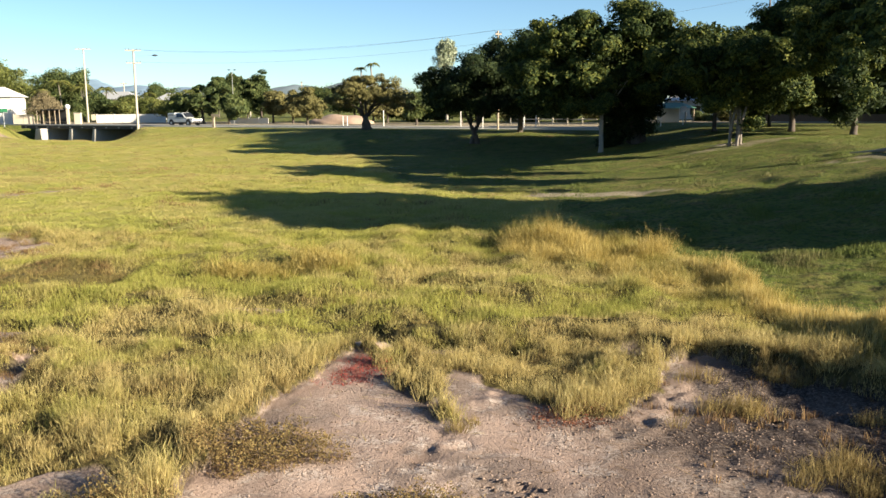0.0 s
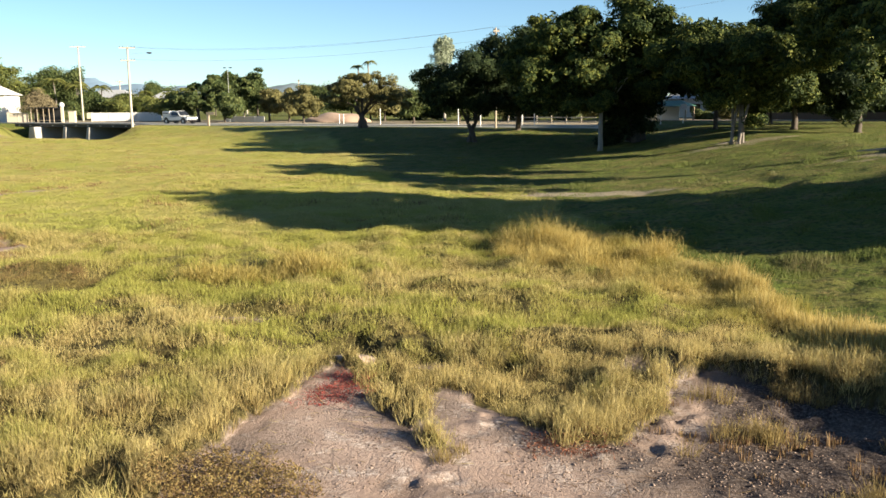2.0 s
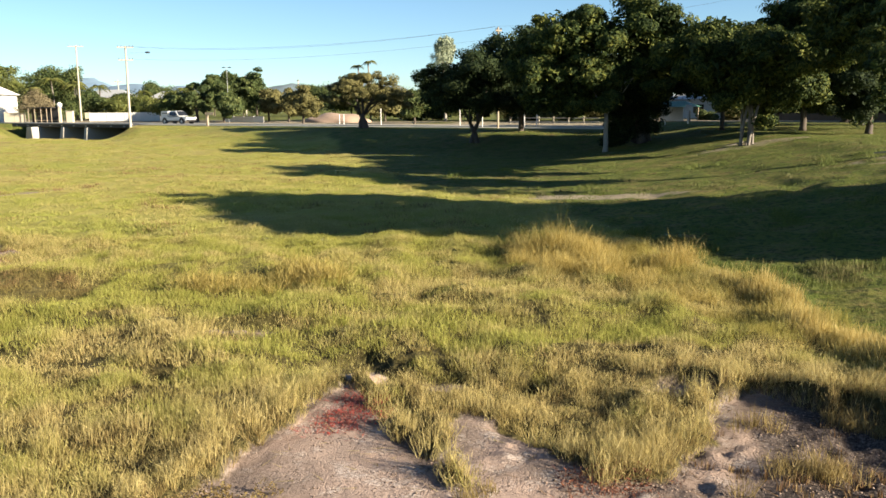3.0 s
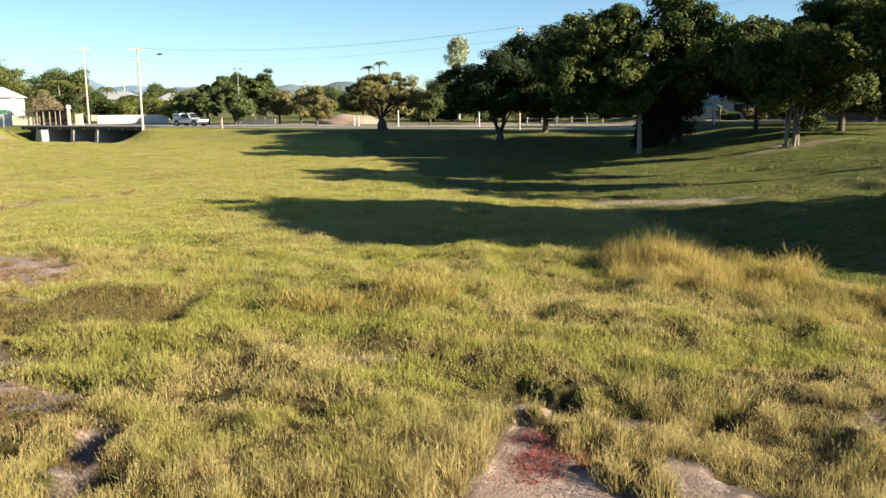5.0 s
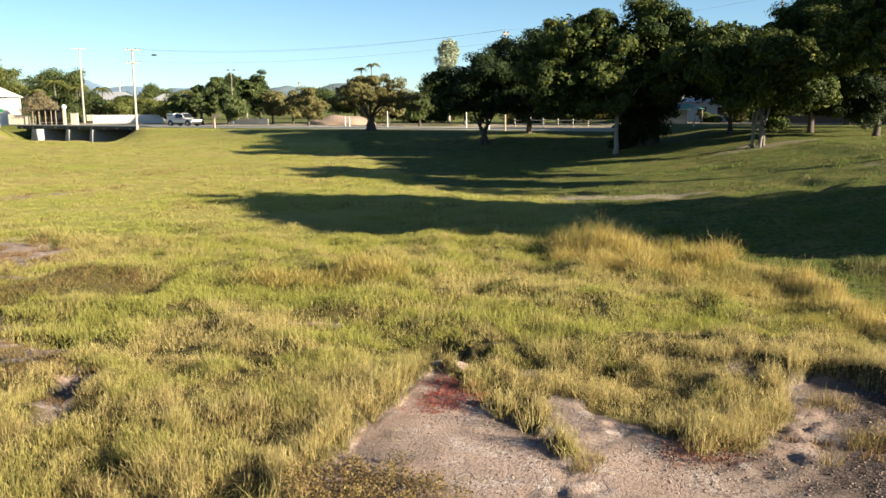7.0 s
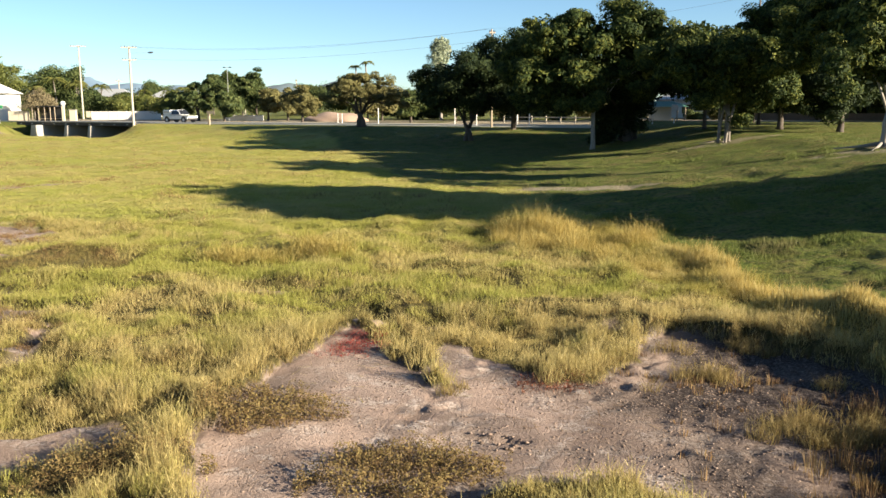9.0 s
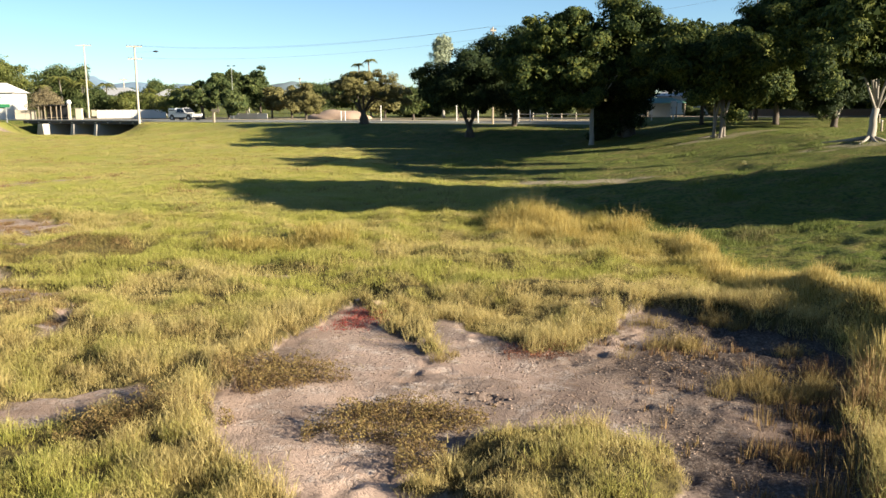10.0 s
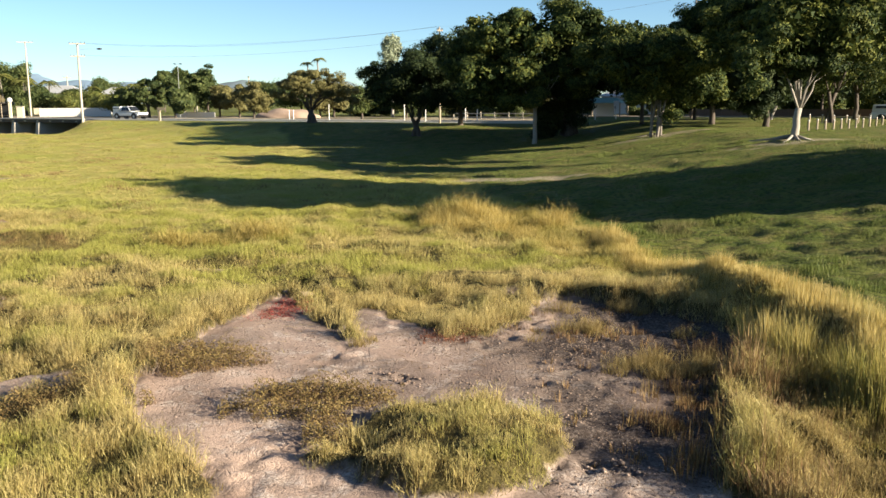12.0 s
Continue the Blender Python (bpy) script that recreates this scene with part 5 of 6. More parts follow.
for k, (px, py, top, spread) in enumerate(((-74.5, 166, 9.2, 2.6), (-71.5, 169, 8.6, 2.6), (-69.2, 164, 8.0, 2.4), (-77.2, 163, 7.4, 2.4), (-66.5, 168, 7.8, 2.3), (-52.5, 176, 7.4, 1.9), (-61.5, 178, 7.0, 1.8), (-12.2, 142, 10.8, 1.2), (-14.4, 144, 10.2, 1.1))):
    palm(px, py, top, spread, "sunlit garden palm with arching fronds", 900 + k)


# ---- road, bridge and poles ----
def strip(name, s0, s1, u0, u1, zlow, zhigh, mat, label, category):
    """A slab along the road between two distances from its middle line."""
    bm = bmesh.new()
    us = list(np.linspace(u0, u1, 24))
    rows = []
    for u in us:
        rows.append([bm.verts.new((*road_at(u, s), z)) for s, z in ((s0, zlow), (s0, zhigh), (s1, zhigh), (s1, zlow))])
    for a, b in zip(rows, rows[1:]):
        for k in range(4):
            bm.faces.new((a[k], a[(k + 1) % 4], b[(k + 1) % 4], b[k]))
    bm.faces.new(rows[0][::-1])
    bm.faces.new(rows[-1])
    bmesh.ops.recalc_face_normals(bm, faces=bm.faces)
    return tagged(part(name, bm, mat), label, category, kind="structure")


strip("road", -3.6, 3.6, -70, 200, 1.2, 1.56, M["asphalt"], "grey worn asphalt road beyond the park", "road")
strip("kerb", -3.95, -3.6, -70, 200, 1.2, 1.66, M["sunlit_concrete"], "pale concrete kerb along the road", "kerb")
strip("pavement", -6.4, -4.9, -70, 84, 1.2, 1.57, M["sunlit_concrete"], "pale concrete footpath beside the road", "pavement")

bridge = thing("bridge", *road_at(97, -6.6), 0, "low dark concrete road bridge on pale piers", "bridge", turn=ROAD_TURN)
part("deck", box(-14.6, 12.2, -0.4, 10.6, 1.16, 1.5, 0.03), M["dark_concrete"], bridge, "dark concrete deck")
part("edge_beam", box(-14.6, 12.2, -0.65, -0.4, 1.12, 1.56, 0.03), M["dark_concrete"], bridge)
part("kerb_cap", box(-14.6, 12.2, -0.72, -0.2, 1.56, 1.66, 0.02), M["concrete"], bridge, "pale concrete kerb along the deck")
for u in range(10):
    part("scupper", box(-13.6 + u * 2.7, -13.2 + u * 2.7, -0.68, -0.655, 1.24, 1.4), M["concrete"], bridge)
for u, w, slant in ((-2.1, 0.32, 0.7), (3.2, 0.28, 0.55)):
    bm = box(u - w, u + w, -1.0, 10.2, -1.9, 1.13, 0.05)
    for v in bm.verts:
        if v.co.z < 0:
            v.co.x += slant if v.co.x > u else 0.2
            v.co.y -= 0.7 if v.co.y < 0 else 0
    part("pier", bm, M["concrete"], bridge, "pale concrete pier")
bm = box(-9.0, -7.8, -2.0, 10.6, -1.9, 1.13, 0.06)
for v in bm.verts:
    if v.co.z < 0.3:
        v.co.x += 1.3 if v.co.x > -8 else 0.2
        v.co.y -= 0.6 if v.co.y < 0 else 0
part("abutment", bm, M["concrete"], bridge, "pale sloping concrete abutment")
# end abutment coloured dark for the shaded slope under the deck
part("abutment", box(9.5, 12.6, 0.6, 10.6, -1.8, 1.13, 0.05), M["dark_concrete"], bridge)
# added wall, its dark colour stands in for the shade beneath the deck
part("shade_backing", box(-14.4, 12.0, 8.0, 8.4, -1.9, 1.15), M["dark_concrete"], bridge)
rock = random.Random(44)
for k in range(9):                    # rubble heaped in the side opening
    bm = bmesh.new()
    bmesh.ops.create_icosphere(bm, subdivisions=2, radius=rock.uniform(0.35, 0.7))
    for v in bm.verts:
        v.co *= 1 + 0.35 * noise.noise(v.co * 2.5 + Vector((k * 3.1, 0, 0)))
    r = part("boulder", bm, M["dark_concrete"] if k % 3 else M["concrete"])
    bx, by = road_at(97 + rock.uniform(9.5, 14.0), -7.4 - rock.uniform(0, 1.6))
    r.matrix_world = pose(bx, by, float(height(bx, by)) + 0.15, 0, 0, rock.uniform(0, 360))
    tagged(r, "dark weathered boulder beside the bridge", "boulder", "boulders beside the bridge")

POLES = "power poles"


def power_pole(x, y, top, arms, turn=0.0, r=0.17, mat="pole"):
    z = float(height(x, y)) - 0.3
    p = thing("power_pole", x, y, z, "bleached timber power pole with crossarms", "power pole", POLES, turn)
    hh = top - z
    part("shaft", rod((0, 0, 0), (0, 0, hh), r, r * 0.65, 14), M[mat], p, shade=False)
    for dz, half in arms:
        arm = part("crossarm", box(-half, half, -0.06 - r, 0.06 - r, hh - dz - 0.07, hh - dz + 0.07, 0.01), M[mat], p)
        for k in (-0.92, -0.5, 0.5, 0.92):
            part("insulator", rod((k * half, -r, hh - dz + 0.06), (k * half, -r, hh - dz + 0.26), 0.05, 0.03, 8), M["dark_concrete"], arm)
    return p


power_pole(-64.9, 155.3, 14.6, ((0.15, 1.35),), 10)
pole_b = power_pole(-41.1, 114.0, 11.6, ((0.15, 1.0), (1.75, 0.9)), 12)
part("lamp_arm", rod((0.1, 0, 9.8), (2.75, 0, 9.95), 0.02, 0.015, 6), M["steel"], pole_b)
bm = bmesh.new()
bmesh.ops.create_uvsphere(bm, u_segments=12, v_segments=8, radius=0.3, matrix=Matrix.LocRotScale((2.7, 0, 9.92), None, (1.2, 0.6, 0.4)))
part("lamp_head", bm, M["dark_metal"], pole_b, "dark street lamp head", shade=True)
power_pole(-48.0, 210.0, 11.0, ((0.3, 0.2),), 5)
power_pole(-34.6, 206.0, 9.9, ((0.3, 0.2),), 5)
power_pole(5.2, 88.3, 11.4, ((0.35, 0.32),), 20, 0.11, "timber")
power_pole(29.4, 80.0, 14.0, ((0.35, 0.5),), 20, 0.11, "dark_pole")
power_pole(-71, 190, 9.6, ((0.3, 0.8),), 5)
lamp = thing("street_lamp", -32.6, 131.5, 1.5, "tall thin street lamp with twin dark heads", "street lamp")
part("shaft", rod((0, 0, -0.3), (0, 0, 8.1), 0.05, 0.03), M["steel"], lamp)
part("bracket", box(-0.45, 0.45, -0.025, 0.025, 8.05, 8.1), M["steel"], lamp)
for k in (-0.45, 0.45):
    part("lamp_head", box(k - 0.2, k + 0.2, -0.12, 0.12, 8.02, 8.16, 0.04), M["dark_metal"], lamp)


def wire(a, b, sag, r=0.009):
    a, b = Vector(a), Vector(b)
    pts = [a.lerp(b, q) - Vector((0, 0, 4 * sag * q * (1 - q))) for q in (k / 24 for k in range(25))]
    tagged(part("power_line", tube(pts, [r] * 25, 5), M["wire"]), "thin grey power line strung between poles", "cable", "power lines")


wire((-41.0, 113.9, 11.6), (5.2, 88.2, 11.45), 1.0)
wire((-40.4, 113.7, 9.98), (5.8, 88.0, 10.4), 0.9)
wire((5.2, 88.1, 11.45), (29.4, 79.9, 13.7), 0.6)
wire((-41.6, 113.9, 11.6), (4.9, 88.2, 11.45), 1.15)

# ---- things along the road ----
sign = thing("road_sign", -66.6, 125.5, 0.9, "large white and green road sign on two steel posts", "road sign", turn=15)
part("panel", box(-2.2, 2.2, -0.03, 0.03, 2.7, 4.5, 0.01), M["white"], sign, "white sign panel")
part("band", box(-2.2, 2.2, -0.05, -0.032, 2.7, 3.2), M["sign_green"], sign, "green lower band")
for k in (-1.6, 1.6):
    part("post", rod((k, 0.08, -1.2), (k, 0.08, 4.4), 0.06), M["steel"], sign)
for k in range(3):
    part("lettering", box(-1.8, 1.2 - 0.5 * k, -0.045, -0.031, 4.1 - 0.26 * k, 4.22 - 0.26 * k), M["sign_green"], sign)

stub = thing("park_sign", -29.4, 108, float(height(-29.4, 108)), "short timber sign post with a small crossboard", "sign", turn=-20)
part("post", box(-0.14, 0.14, -0.12, 0.12, -0.2, 1.55, 0.02), M["timber"], stub)
part("board", box(-0.2, 1.0, -0.16, -0.122, 1.35, 1.7, 0.01), M["timber"], stub)


def house(x, y, w, d, wall_h, roof_h, wall_mat, roof_mat, label, turn=0, windows=3):
    h = thing("house", x, y, 1.45, label, "house", "houses", turn)
    part("wall", box(-w / 2, w / 2, -d / 2, d / 2, 0, wall_h, 0.02), wall_mat, h)
    bm = bmesh.new()
    o = 0.5
    a = [bm.verts.new(p) for p in ((-w / 2 - o, -d / 2 - o, wall_h), (w / 2 + o, -d / 2 - o, wall_h), (w / 2 + o, d / 2 + o, wall_h), (-w / 2 - o, d / 2 + o, wall_h))]
    t = [bm.verts.new((k * (w / 2 - d * 0.25), 0, wall_h + roof_h)) for k in (-1, 1)]
    for f in ((a[0], a[1], t[1], t[0]), (a[1], a[2], t[1]), (a[2], a[3], t[0], t[1]), (a[3], a[0], t[0]), (a[3], a[2], a[1], a[0])):
        bm.faces.new(f)
    part("roof", bm, roof_mat, h)
    for k in range(windows):
        wx = -w / 2 + w * (k + 0.5) / windows
        win = part("window", box(wx - 0.75, wx + 0.75, -d / 2 - 0.06, -d / 2 + 0.02, wall_h * 0.38, wall_h * 0.8), M["white"], h)
        part("pane", box(wx - 0.65, wx + 0.65, -d / 2 - 0.07, -d / 2 - 0.062, wall_h * 0.42, wall_h * 0.77), M["glass"], win)
    return h


house(-79.6, 147, 12, 8, 4.6, 1.7, M["white"], M["white"], "white two-tone house with a pale tin roof", 10)
house(-71.5, 187, 9, 8, 4.4, 1.7, M["cream"], M["tin"], "cream house with a pale tin roof among trees", 5)
house(-60.2, 189, 5.5, 7, 4.2, 1.5, M["white"], M["tin"], "small white house with a pale tin roof", 5)
house(33.5, 113, 8, 8, 2.9, 1.4, M["white"], M["tin"], "white house behind garden trees", -30)

shelter = thing("bus_shelter", -63.6, 138.5, 1.45, "dark roofed timber shelter beside the bridge", "shelter", turn=-10)
part("roof", box(-2.2, 2.2, -1.3, 1.3, 2.35, 2.5, 0.04), M["dark_metal"], shelter)
for kx in (-2.0, -0.9, 0.2, 1.2, 2.0):
    part("post", box(kx - 0.045, kx + 0.045, -1.2, -1.11, -0.1, 2.36), M["timber"], shelter)
# rear wall coloured dark in place of the shelter's shaded inside
part("shade_backing", box(-2.1, 2.1, 1.0, 1.1, -0.1, 2.36), M["dark_metal"], shelter)
part("bench", box(-1.8, 1.8, 0.4, 0.85, 0.4, 0.48, 0.01), M["timber"], shelter)
kiosk = thing("gate_pillar", -60.9, 138.0, 1.45, "cream gate pillar with a round lamp on top", "pillar")
part("shaft", box(-0.2, 0.2, -0.2, 0.2, -0.1, 2.5, 0.03), M["cream"], kiosk)
bm = bmesh.new()
bmesh.ops.create_uvsphere(bm, u_segments=14, v_segments=10, radius=0.42, matrix=Matrix.Translation((0, 0, 2.85)))
part("lamp_globe", bm, M["white"], kiosk, "white globe", shade=True)
kiosk2 = thing("gate_pillar", -59.4, 138.2, 1.45, "low cream gate pillar beside the shelter", "pillar")
part("shaft", box(-0.5, 0.5, -0.35, 0.35, -0.1, 1.8, 0.03), M["cream"], kiosk2)
part("cap", box(-0.56, 0.56, -0.41, 0.41, 1.8, 1.9, 0.02), M["concrete"], kiosk2)


def panel_fence(x0, y0, x1, y1, n, h, mat, label, rails=False):
    f = thing("fence", x0, y0, 1.45, label, "fence", turn=math.degrees(math.atan2(y1 - y0, x1 - x0)))
    ln = math.hypot(x1 - x0, y1 - y0)
    for k in range(n):
        a, b = ln * k / n, ln * (k + 1) / n
        part("post", box(a - 0.06, a + 0.06, -0.06, 0.06, -0.15, h + 0.05), mat, f)
        if rails:
            for z in (0.35 * h, 0.85 * h):
                part("rail", box(a + 0.06, b - 0.06, -0.03, 0.03, z - 0.05, z + 0.05), mat, f)
        else:
            part("panel", box(a + 0.07, b - 0.07, -0.025, 0.025, 0.03, h), mat, f)


panel_fence(-61.2, 150, -49.0, 150, 8, 1.5, M["white"], "white panel fence along a garden")
panel_fence(-70, 138.6, -66.6, 138.6, 2, 1.7, M["cream"], "cream panel fence beside the shelter")
panel_fence(-34, 134, -27, 130, 4, 0.9, M["white"], "low white garden fence across the road")
panel_fence(8, 109, 18, 103, 6, 0.9, M["cream"], "cream rail fence across the road", True)
panel_fence(34, 94, 52, 83, 12, 1.3, M["brown_fence"], "brown timber fence across the road")
panel_fence(38.5, 101, 43, 98.5, 4, 1.0, M["white"], "white panel fence in a garden")

# sandy bank across the road
bm = bmesh.new()
bmesh.ops.create_icosphere(bm, subdivisions=4, radius=1)
for v in bm.verts:
    q = noise.noise(v.co * 2.2) * 0.25
    v.co = Vector((v.co.x * (5.4 + q), v.co.y * (2.6 + q), max(-0.2, v.co.z * (1.35 + q * 1.2))))
mound = part("earth_mound", bm, M["sand"], None, shade=True)
mound.matrix_world = pose(-15.8, 126, 1.4, 0, 0, -20)
tagged(mound, "bare sandy earth mound across the road", "earth mound")


def marker(x, y, h, label, name="marker_post", r=0.06, mat="white"):
    p = tagged(part(name, rod((0, 0, -0.2), (0, 0, h), r, r * 0.9, 10), M[mat]), label, "post", "marker posts")
    p.matrix_world = pose(x, y, float(height(x, y)))


for x, y, h in ((-13.4, 110.5, 1.3), (-12.8, 110, 1.3), (-7.4, 100, 2.0), (1.5, 95, 2.2), (3.8, 92, 1.4), (8.2, 92, 1.5), (9.6, 93, 1.4), (20.6, 83, 1.3)):
    marker(x, y, h, "slim pale post beside the road")

hut = thing("picnic_shelter", 24.2, 93.5, 1.5, "picnic shelter with a green roof and a white end wall", "shelter", turn=ROAD_TURN)
bm = bmesh.new()
pts = [bm.verts.new(p) for p in ((-2.4, -1.8, 2.0), (2.4, -1.8, 2.0), (2.4, 1.8, 2.0), (-2.4, 1.8, 2.0), (-1.2, 0, 2.6), (1.2, 0, 2.6))]
for f in ((0, 1, 5, 4), (1, 2, 5), (2, 3, 4, 5), (3, 0, 4), (3, 2, 1, 0)):
    bm.faces.new([pts[k] for k in f])
part("roof", bm, M["green_roof"], hut, "green tin hip roof")
for kx, ky in ((-2.1, -1.5), (2.1, -1.5), (2.1, 1.5), (-2.1, 1.5)):
    part("post", box(kx - 0.07, kx + 0.07, ky - 0.07, ky + 0.07, -0.1, 2.02), M["timber"], hut)
part("end_wall", box(-1.9, 0.6, 1.3, 1.42, -0.1, 2.0), M["white"], hut, "white painted wall")
table = thing("picnic_table", 21.4, 90.2, 1.5, "pale picnic table with two benches in the shelter", "table", turn=ROAD_TURN)
part("tabletop", box(-1.0, 1.0, -0.4, 0.4, 0.7, 0.76, 0.01), M["timber"], table)
for ky in (-0.75, 0.75):
    part("bench", box(-1.0, 1.0, ky - 0.15, ky + 0.15, 0.42, 0.47, 0.01), M["timber"], table)
for kx in (-0.75, 0.75):
    part("leg", box(kx - 0.05, kx + 0.05, -0.7, 0.7, 0.36, 0.42), M["steel"], table)
    part("leg", box(kx - 0.05, kx + 0.05, -0.08, 0.08, -0.05, 0.71), M["steel"], table)
post = thing("bus_stop_sign", 22.35, 81.6, 1.45, "white post with a small square sign", "sign")
part("post", rod((0, 0, -0.2), (0, 0, 2.3), 0.06), M["white"], post)
part("panel", box(-0.28, 0.28, -0.09, -0.06, 1.75, 2.3, 0.01), M["white"], post)

bollard = None
for k in range(13):
    for row in (0, 1):
        x, y = (24.6 + 0.98 * k, 46.0 + 0.93 * k) if row == 0 else (31.5 + 1.1 * k, 60.0 + 0.3 * k)
        m = pose(x, y, float(height(x, y)), random.uniform(-2, 2), random.uniform(-2, 2), random.uniform(0, 90))
        if bollard is None:
            bollard = thing("bollard", x, y, float(height(x, y)), "pale round timber bollard on the lawn", "bollard", "bollards along the car park")
            part("shaft", rod((0, 0, -0.2), (0, 0, 0.56), 0.06, 0.056, 12), M["timber"], bollard)
            part("cap", rod((0, 0, 0.561), (0, 0, 0.62), 0.059, 0.045, 12), M["white"], bollard, "white painted top")
        else:
            copy_thing(bollard, m)


def car(x, y, z, turn, label, kind):
    """A car that heads along +x: kind 'ute' has a canopied tray, 'suv' a closed back."""
    c = thing("car", x, y, z, label, "car", turn=turn)
    ln, wd = (5.2, 1.85) if kind == "ute" else (4.7, 1.85)
    bm = box(-ln / 2, ln / 2, -wd / 2, wd / 2, 0.38, 1.05, 0.12)
    for v in bm.verts:                # the bonnet falls to the front
        if v.co.x > 1.2 and v.co.z > 0.8:
            v.co.z -= 0.12 * (v.co.x - 1.2)
    part("body", bm, M["paint_white"], c)
    bm = bmesh.new()
    back = -ln / 2 + 0.12 if kind != "ute" else -1.0
    prof = ((back, 1.04), (back + 0.1, 1.72), (0.35, 1.76), (1.15, 1.04))
    lo = [bm.verts.new((px, -wd / 2 + 0.1 + (0.14 if pz > 1.2 else 0), pz)) for px, pz in prof]
    hi = [bm.verts.new((px, wd / 2 - 0.1 - (0.14 if pz > 1.2 else 0), pz)) for px, pz in prof]
    bm.faces.new(lo)
    bm.faces.new(hi[::-1])
    for k in range(4):
        bm.faces.new((lo[k], hi[k], hi[(k + 1) % 4], lo[(k + 1) % 4]))
    bmesh.ops.recalc_face_normals(bm, faces=bm.faces)
    bmesh.ops.bevel(bm, geom=list(bm.edges), offset=0.07, segments=2, affect="EDGES")
    part("cabin", bm, M["paint_white"], c)
    if kind == "ute":
        part("canopy", box(-ln / 2 + 0.05, -1.03, -wd / 2 + 0.12, wd / 2 - 0.12, 1.04, 1.74, 0.09), M["paint_white"], c, "white tray canopy")
    for wx in (-ln / 2 + 0.95, ln / 2 - 0.9):
        for side in (-1, 1):
            part("wheel_arch", rod((wx, side * (wd / 2 - 0.2), 0.42), (wx, side * (wd / 2 + 0.006), 0.42), 0.47, sides=20), M["dark_metal"], c)
    part("sill", box(-ln / 2 + 0.3, ln / 2 - 0.3, -wd / 2 - 0.012, wd / 2 + 0.012, 0.34, 0.46, 0.01), M["dark_metal"], c)
    for side in (-1, 1):
        for a, b in ((-0.75, -0.05), (0.0, 0.62)) + (((-2.35, -1.2),) if kind == "ute" else ((-1.9, -0.85),)):
            bm = bmesh.new()
            yy0, yy1 = side * (wd / 2 - 0.105), side * (wd / 2 - 0.215)
            vs = [bm.verts.new(p) for p in ((a, yy0, 1.12 if a > -1.1 else 1.4), (b + (0.25 if b > 0.5 else 0), yy0, 1.12 if a > -1.1 else 1.4), (b - (0.2 if b > 0.5 else 0), yy1, 1.62), (a, yy1, 1.62))]
            bm.faces.new(vs)
            r = bmesh.ops.extrude_face_region(bm, geom=list(bm.faces))
            for v in r["geom"]:
                if isinstance(v, bmesh.types.BMVert):
                    v.co.y += side * 0.035
            bmesh.ops.recalc_face_normals(bm, faces=bm.faces)
            part("window", bm, M["glass"], c, "dark side window")
    bm = bmesh.new()
    vs = [bm.verts.new(p) for p in ((1.10, -wd / 2 + 0.2, 1.12), (1.10, wd / 2 - 0.2, 1.12), (0.47, wd / 2 - 0.3, 1.68), (0.47, -wd / 2 + 0.3, 1.68))]
    bm.faces.new(vs)
    r = bmesh.ops.extrude_face_region(bm, geom=list(bm.faces))
    for v in r["geom"]:
        if isinstance(v, bmesh.types.BMVert):
            v.co += Vector((0.05, 0, 0.045))
    bmesh.ops.recalc_face_normals(bm, faces=bm.faces)
    part("windscreen", bm, M["glass"], c)
    for wx in (-ln / 2 + 0.95, ln / 2 - 0.9):
        for side in (-1, 1):
            wheel = part("wheel", rod((wx, side * (wd / 2 - 0.18), 0.36), (wx, side * (wd / 2 + 0.02), 0.36), 0.36, sides=20), M["tyre"], c, "black tyre")
            part("rim", rod((wx, side * (wd / 2 + 0.021), 0.36), (wx, side * (wd / 2 + 0.035), 0.36), 0.2, sides=14), M["steel"], wheel, "grey alloy rim")
    for side in (-0.68, 0.68):
        part("headlight", box(ln / 2 - 0.06, ln / 2 + 0.02, side - 0.2, side + 0.2, 0.74, 0.92, 0.02), M["lens"], c)
        part("tail_light", box(-ln / 2 - 0.02, -ln / 2 + 0.05, side - 0.1, side + 0.1, 0.7, 1.0, 0.02), M["tail"], c)
    part("bumper", box(ln / 2 - 0.1, ln / 2 + 0.06, -wd / 2 + 0.1, wd / 2 - 0.1, 0.4, 0.62, 0.03), M["dark_metal"], c)
    return c


car(*road_at(81.8, -1.7), 1.56, ROAD_TURN, "white utility with a canopy on the road", "ute")
car(*road_at(-13.5, 0.6), 1.56, ROAD_TURN, "white station wagon on the road", "suv")


# ---- hills ----
def ridge(name, y, peaks, depth, base, mat, label, seed):
    """A range of hills as one relief: peaks are (x, height, half-width)."""
    xs = np.linspace(min(p[0] - 2.2 * p[2] for p in peaks), max(p[0] + 2.2 * p[2] for p in peaks), 160)
    ts = np.linspace(0, 1, 14)
    XX, TT = np.meshgrid(xs, ts)
    hh = np.zeros(len(xs))
    for px, ph, pw in peaks:
        hh = np.maximum(hh, ph * np.exp(-((xs - px) / pw) ** 2))
    wob = 1 + 0.25 * (vnoise(XX, TT * 900, 140, seed) - 0.5) + 0.12 * (vnoise(XX, TT * 900, 45, seed + 1) - 0.5)
    zz = base + hh[None, :] * np.sin(TT * np.pi / 2) * wob
    yy = y + depth * (TT - 1)
    ii = np.arange(XX.size).reshape(XX.shape)
    q = np.stack([ii[:-1, :-1], ii[:-1, 1:], ii[1:, 1:], ii[1:, :-1]], -1).reshape(-1, 4)
    tagged(put(name, arrays_mesh(name, np.stack([XX, yy, zz], -1).reshape(-1, 3), q, None, True), mat), label, "hills", kind="structure")


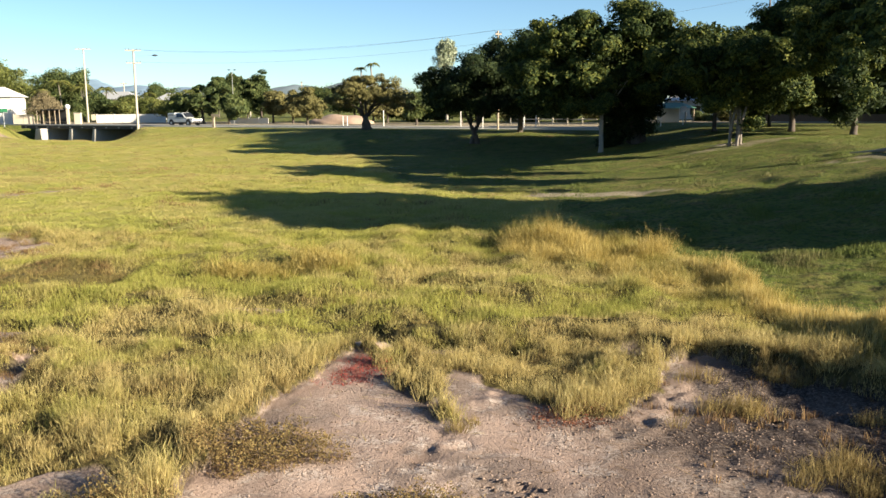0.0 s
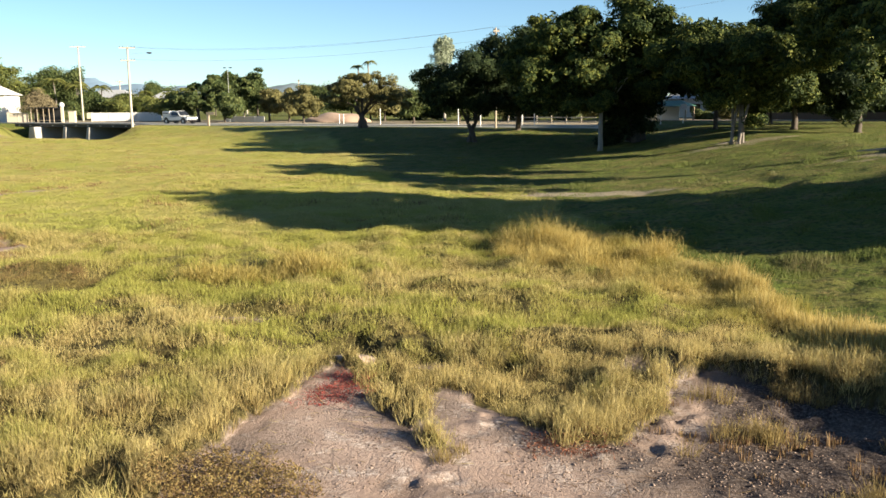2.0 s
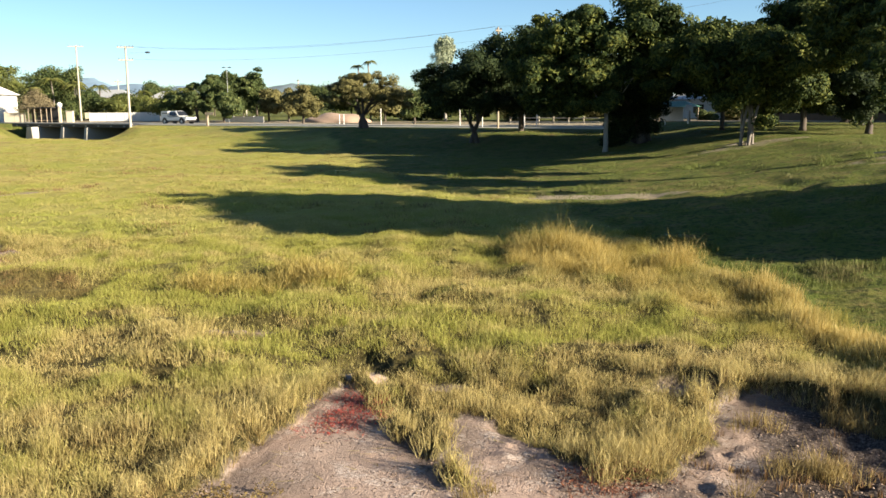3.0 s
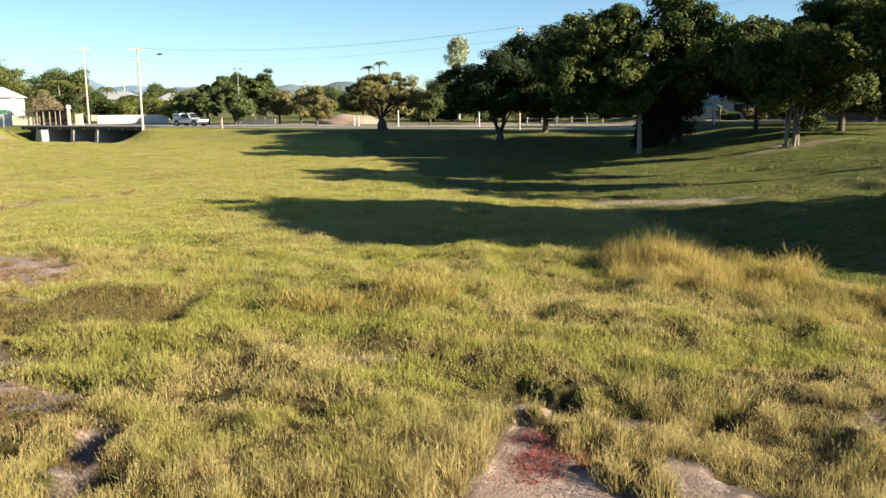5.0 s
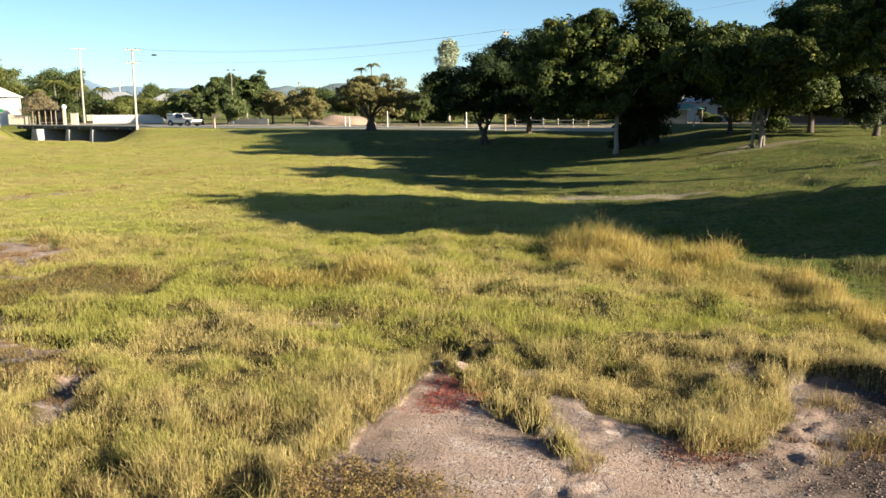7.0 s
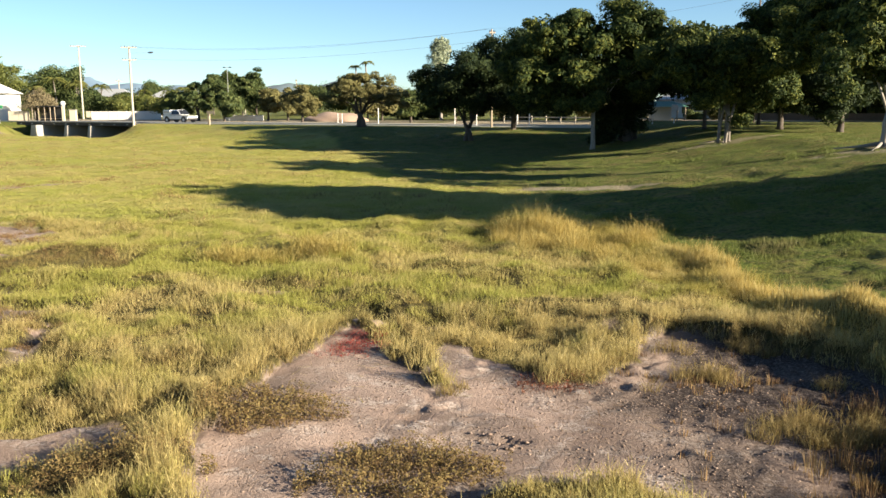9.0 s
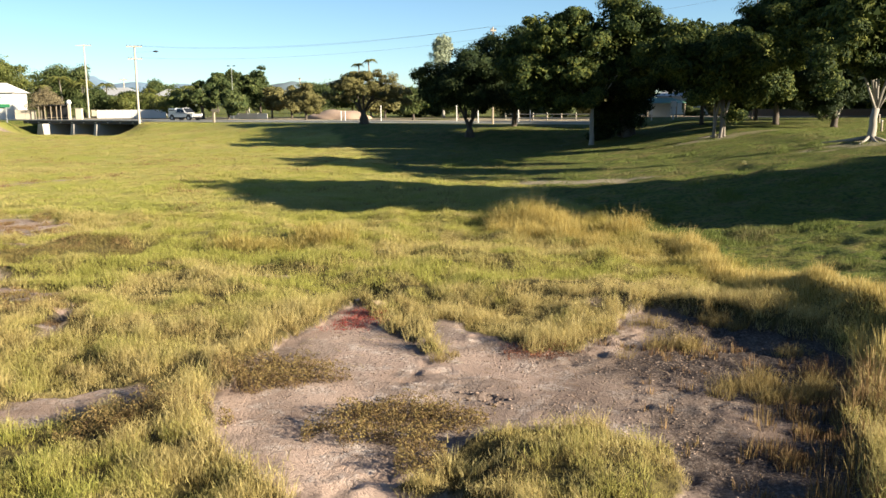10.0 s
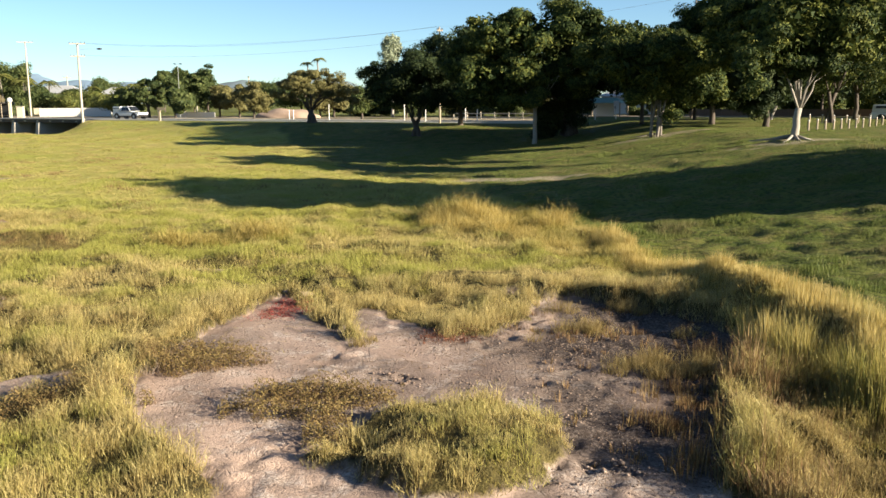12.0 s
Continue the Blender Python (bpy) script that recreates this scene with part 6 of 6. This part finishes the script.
ridge("backdrop_range", 4600, ((-1890, 148, 260), (-1600, 118, 330), (-1300, 112, 300), (-1000, 70, 300)), 700, -2, M["ridge_far"], "blue hazy mountain range on the horizon", 60)
ridge("backdrop_hills", 3000, ((-500, 76, 210), (-330, 86, 190), (-190, 78, 120), (-660, 52, 160), (-828, 68, 120)), 600, -2, M["ridge"], "low forested hills in haze on the horizon", 70)
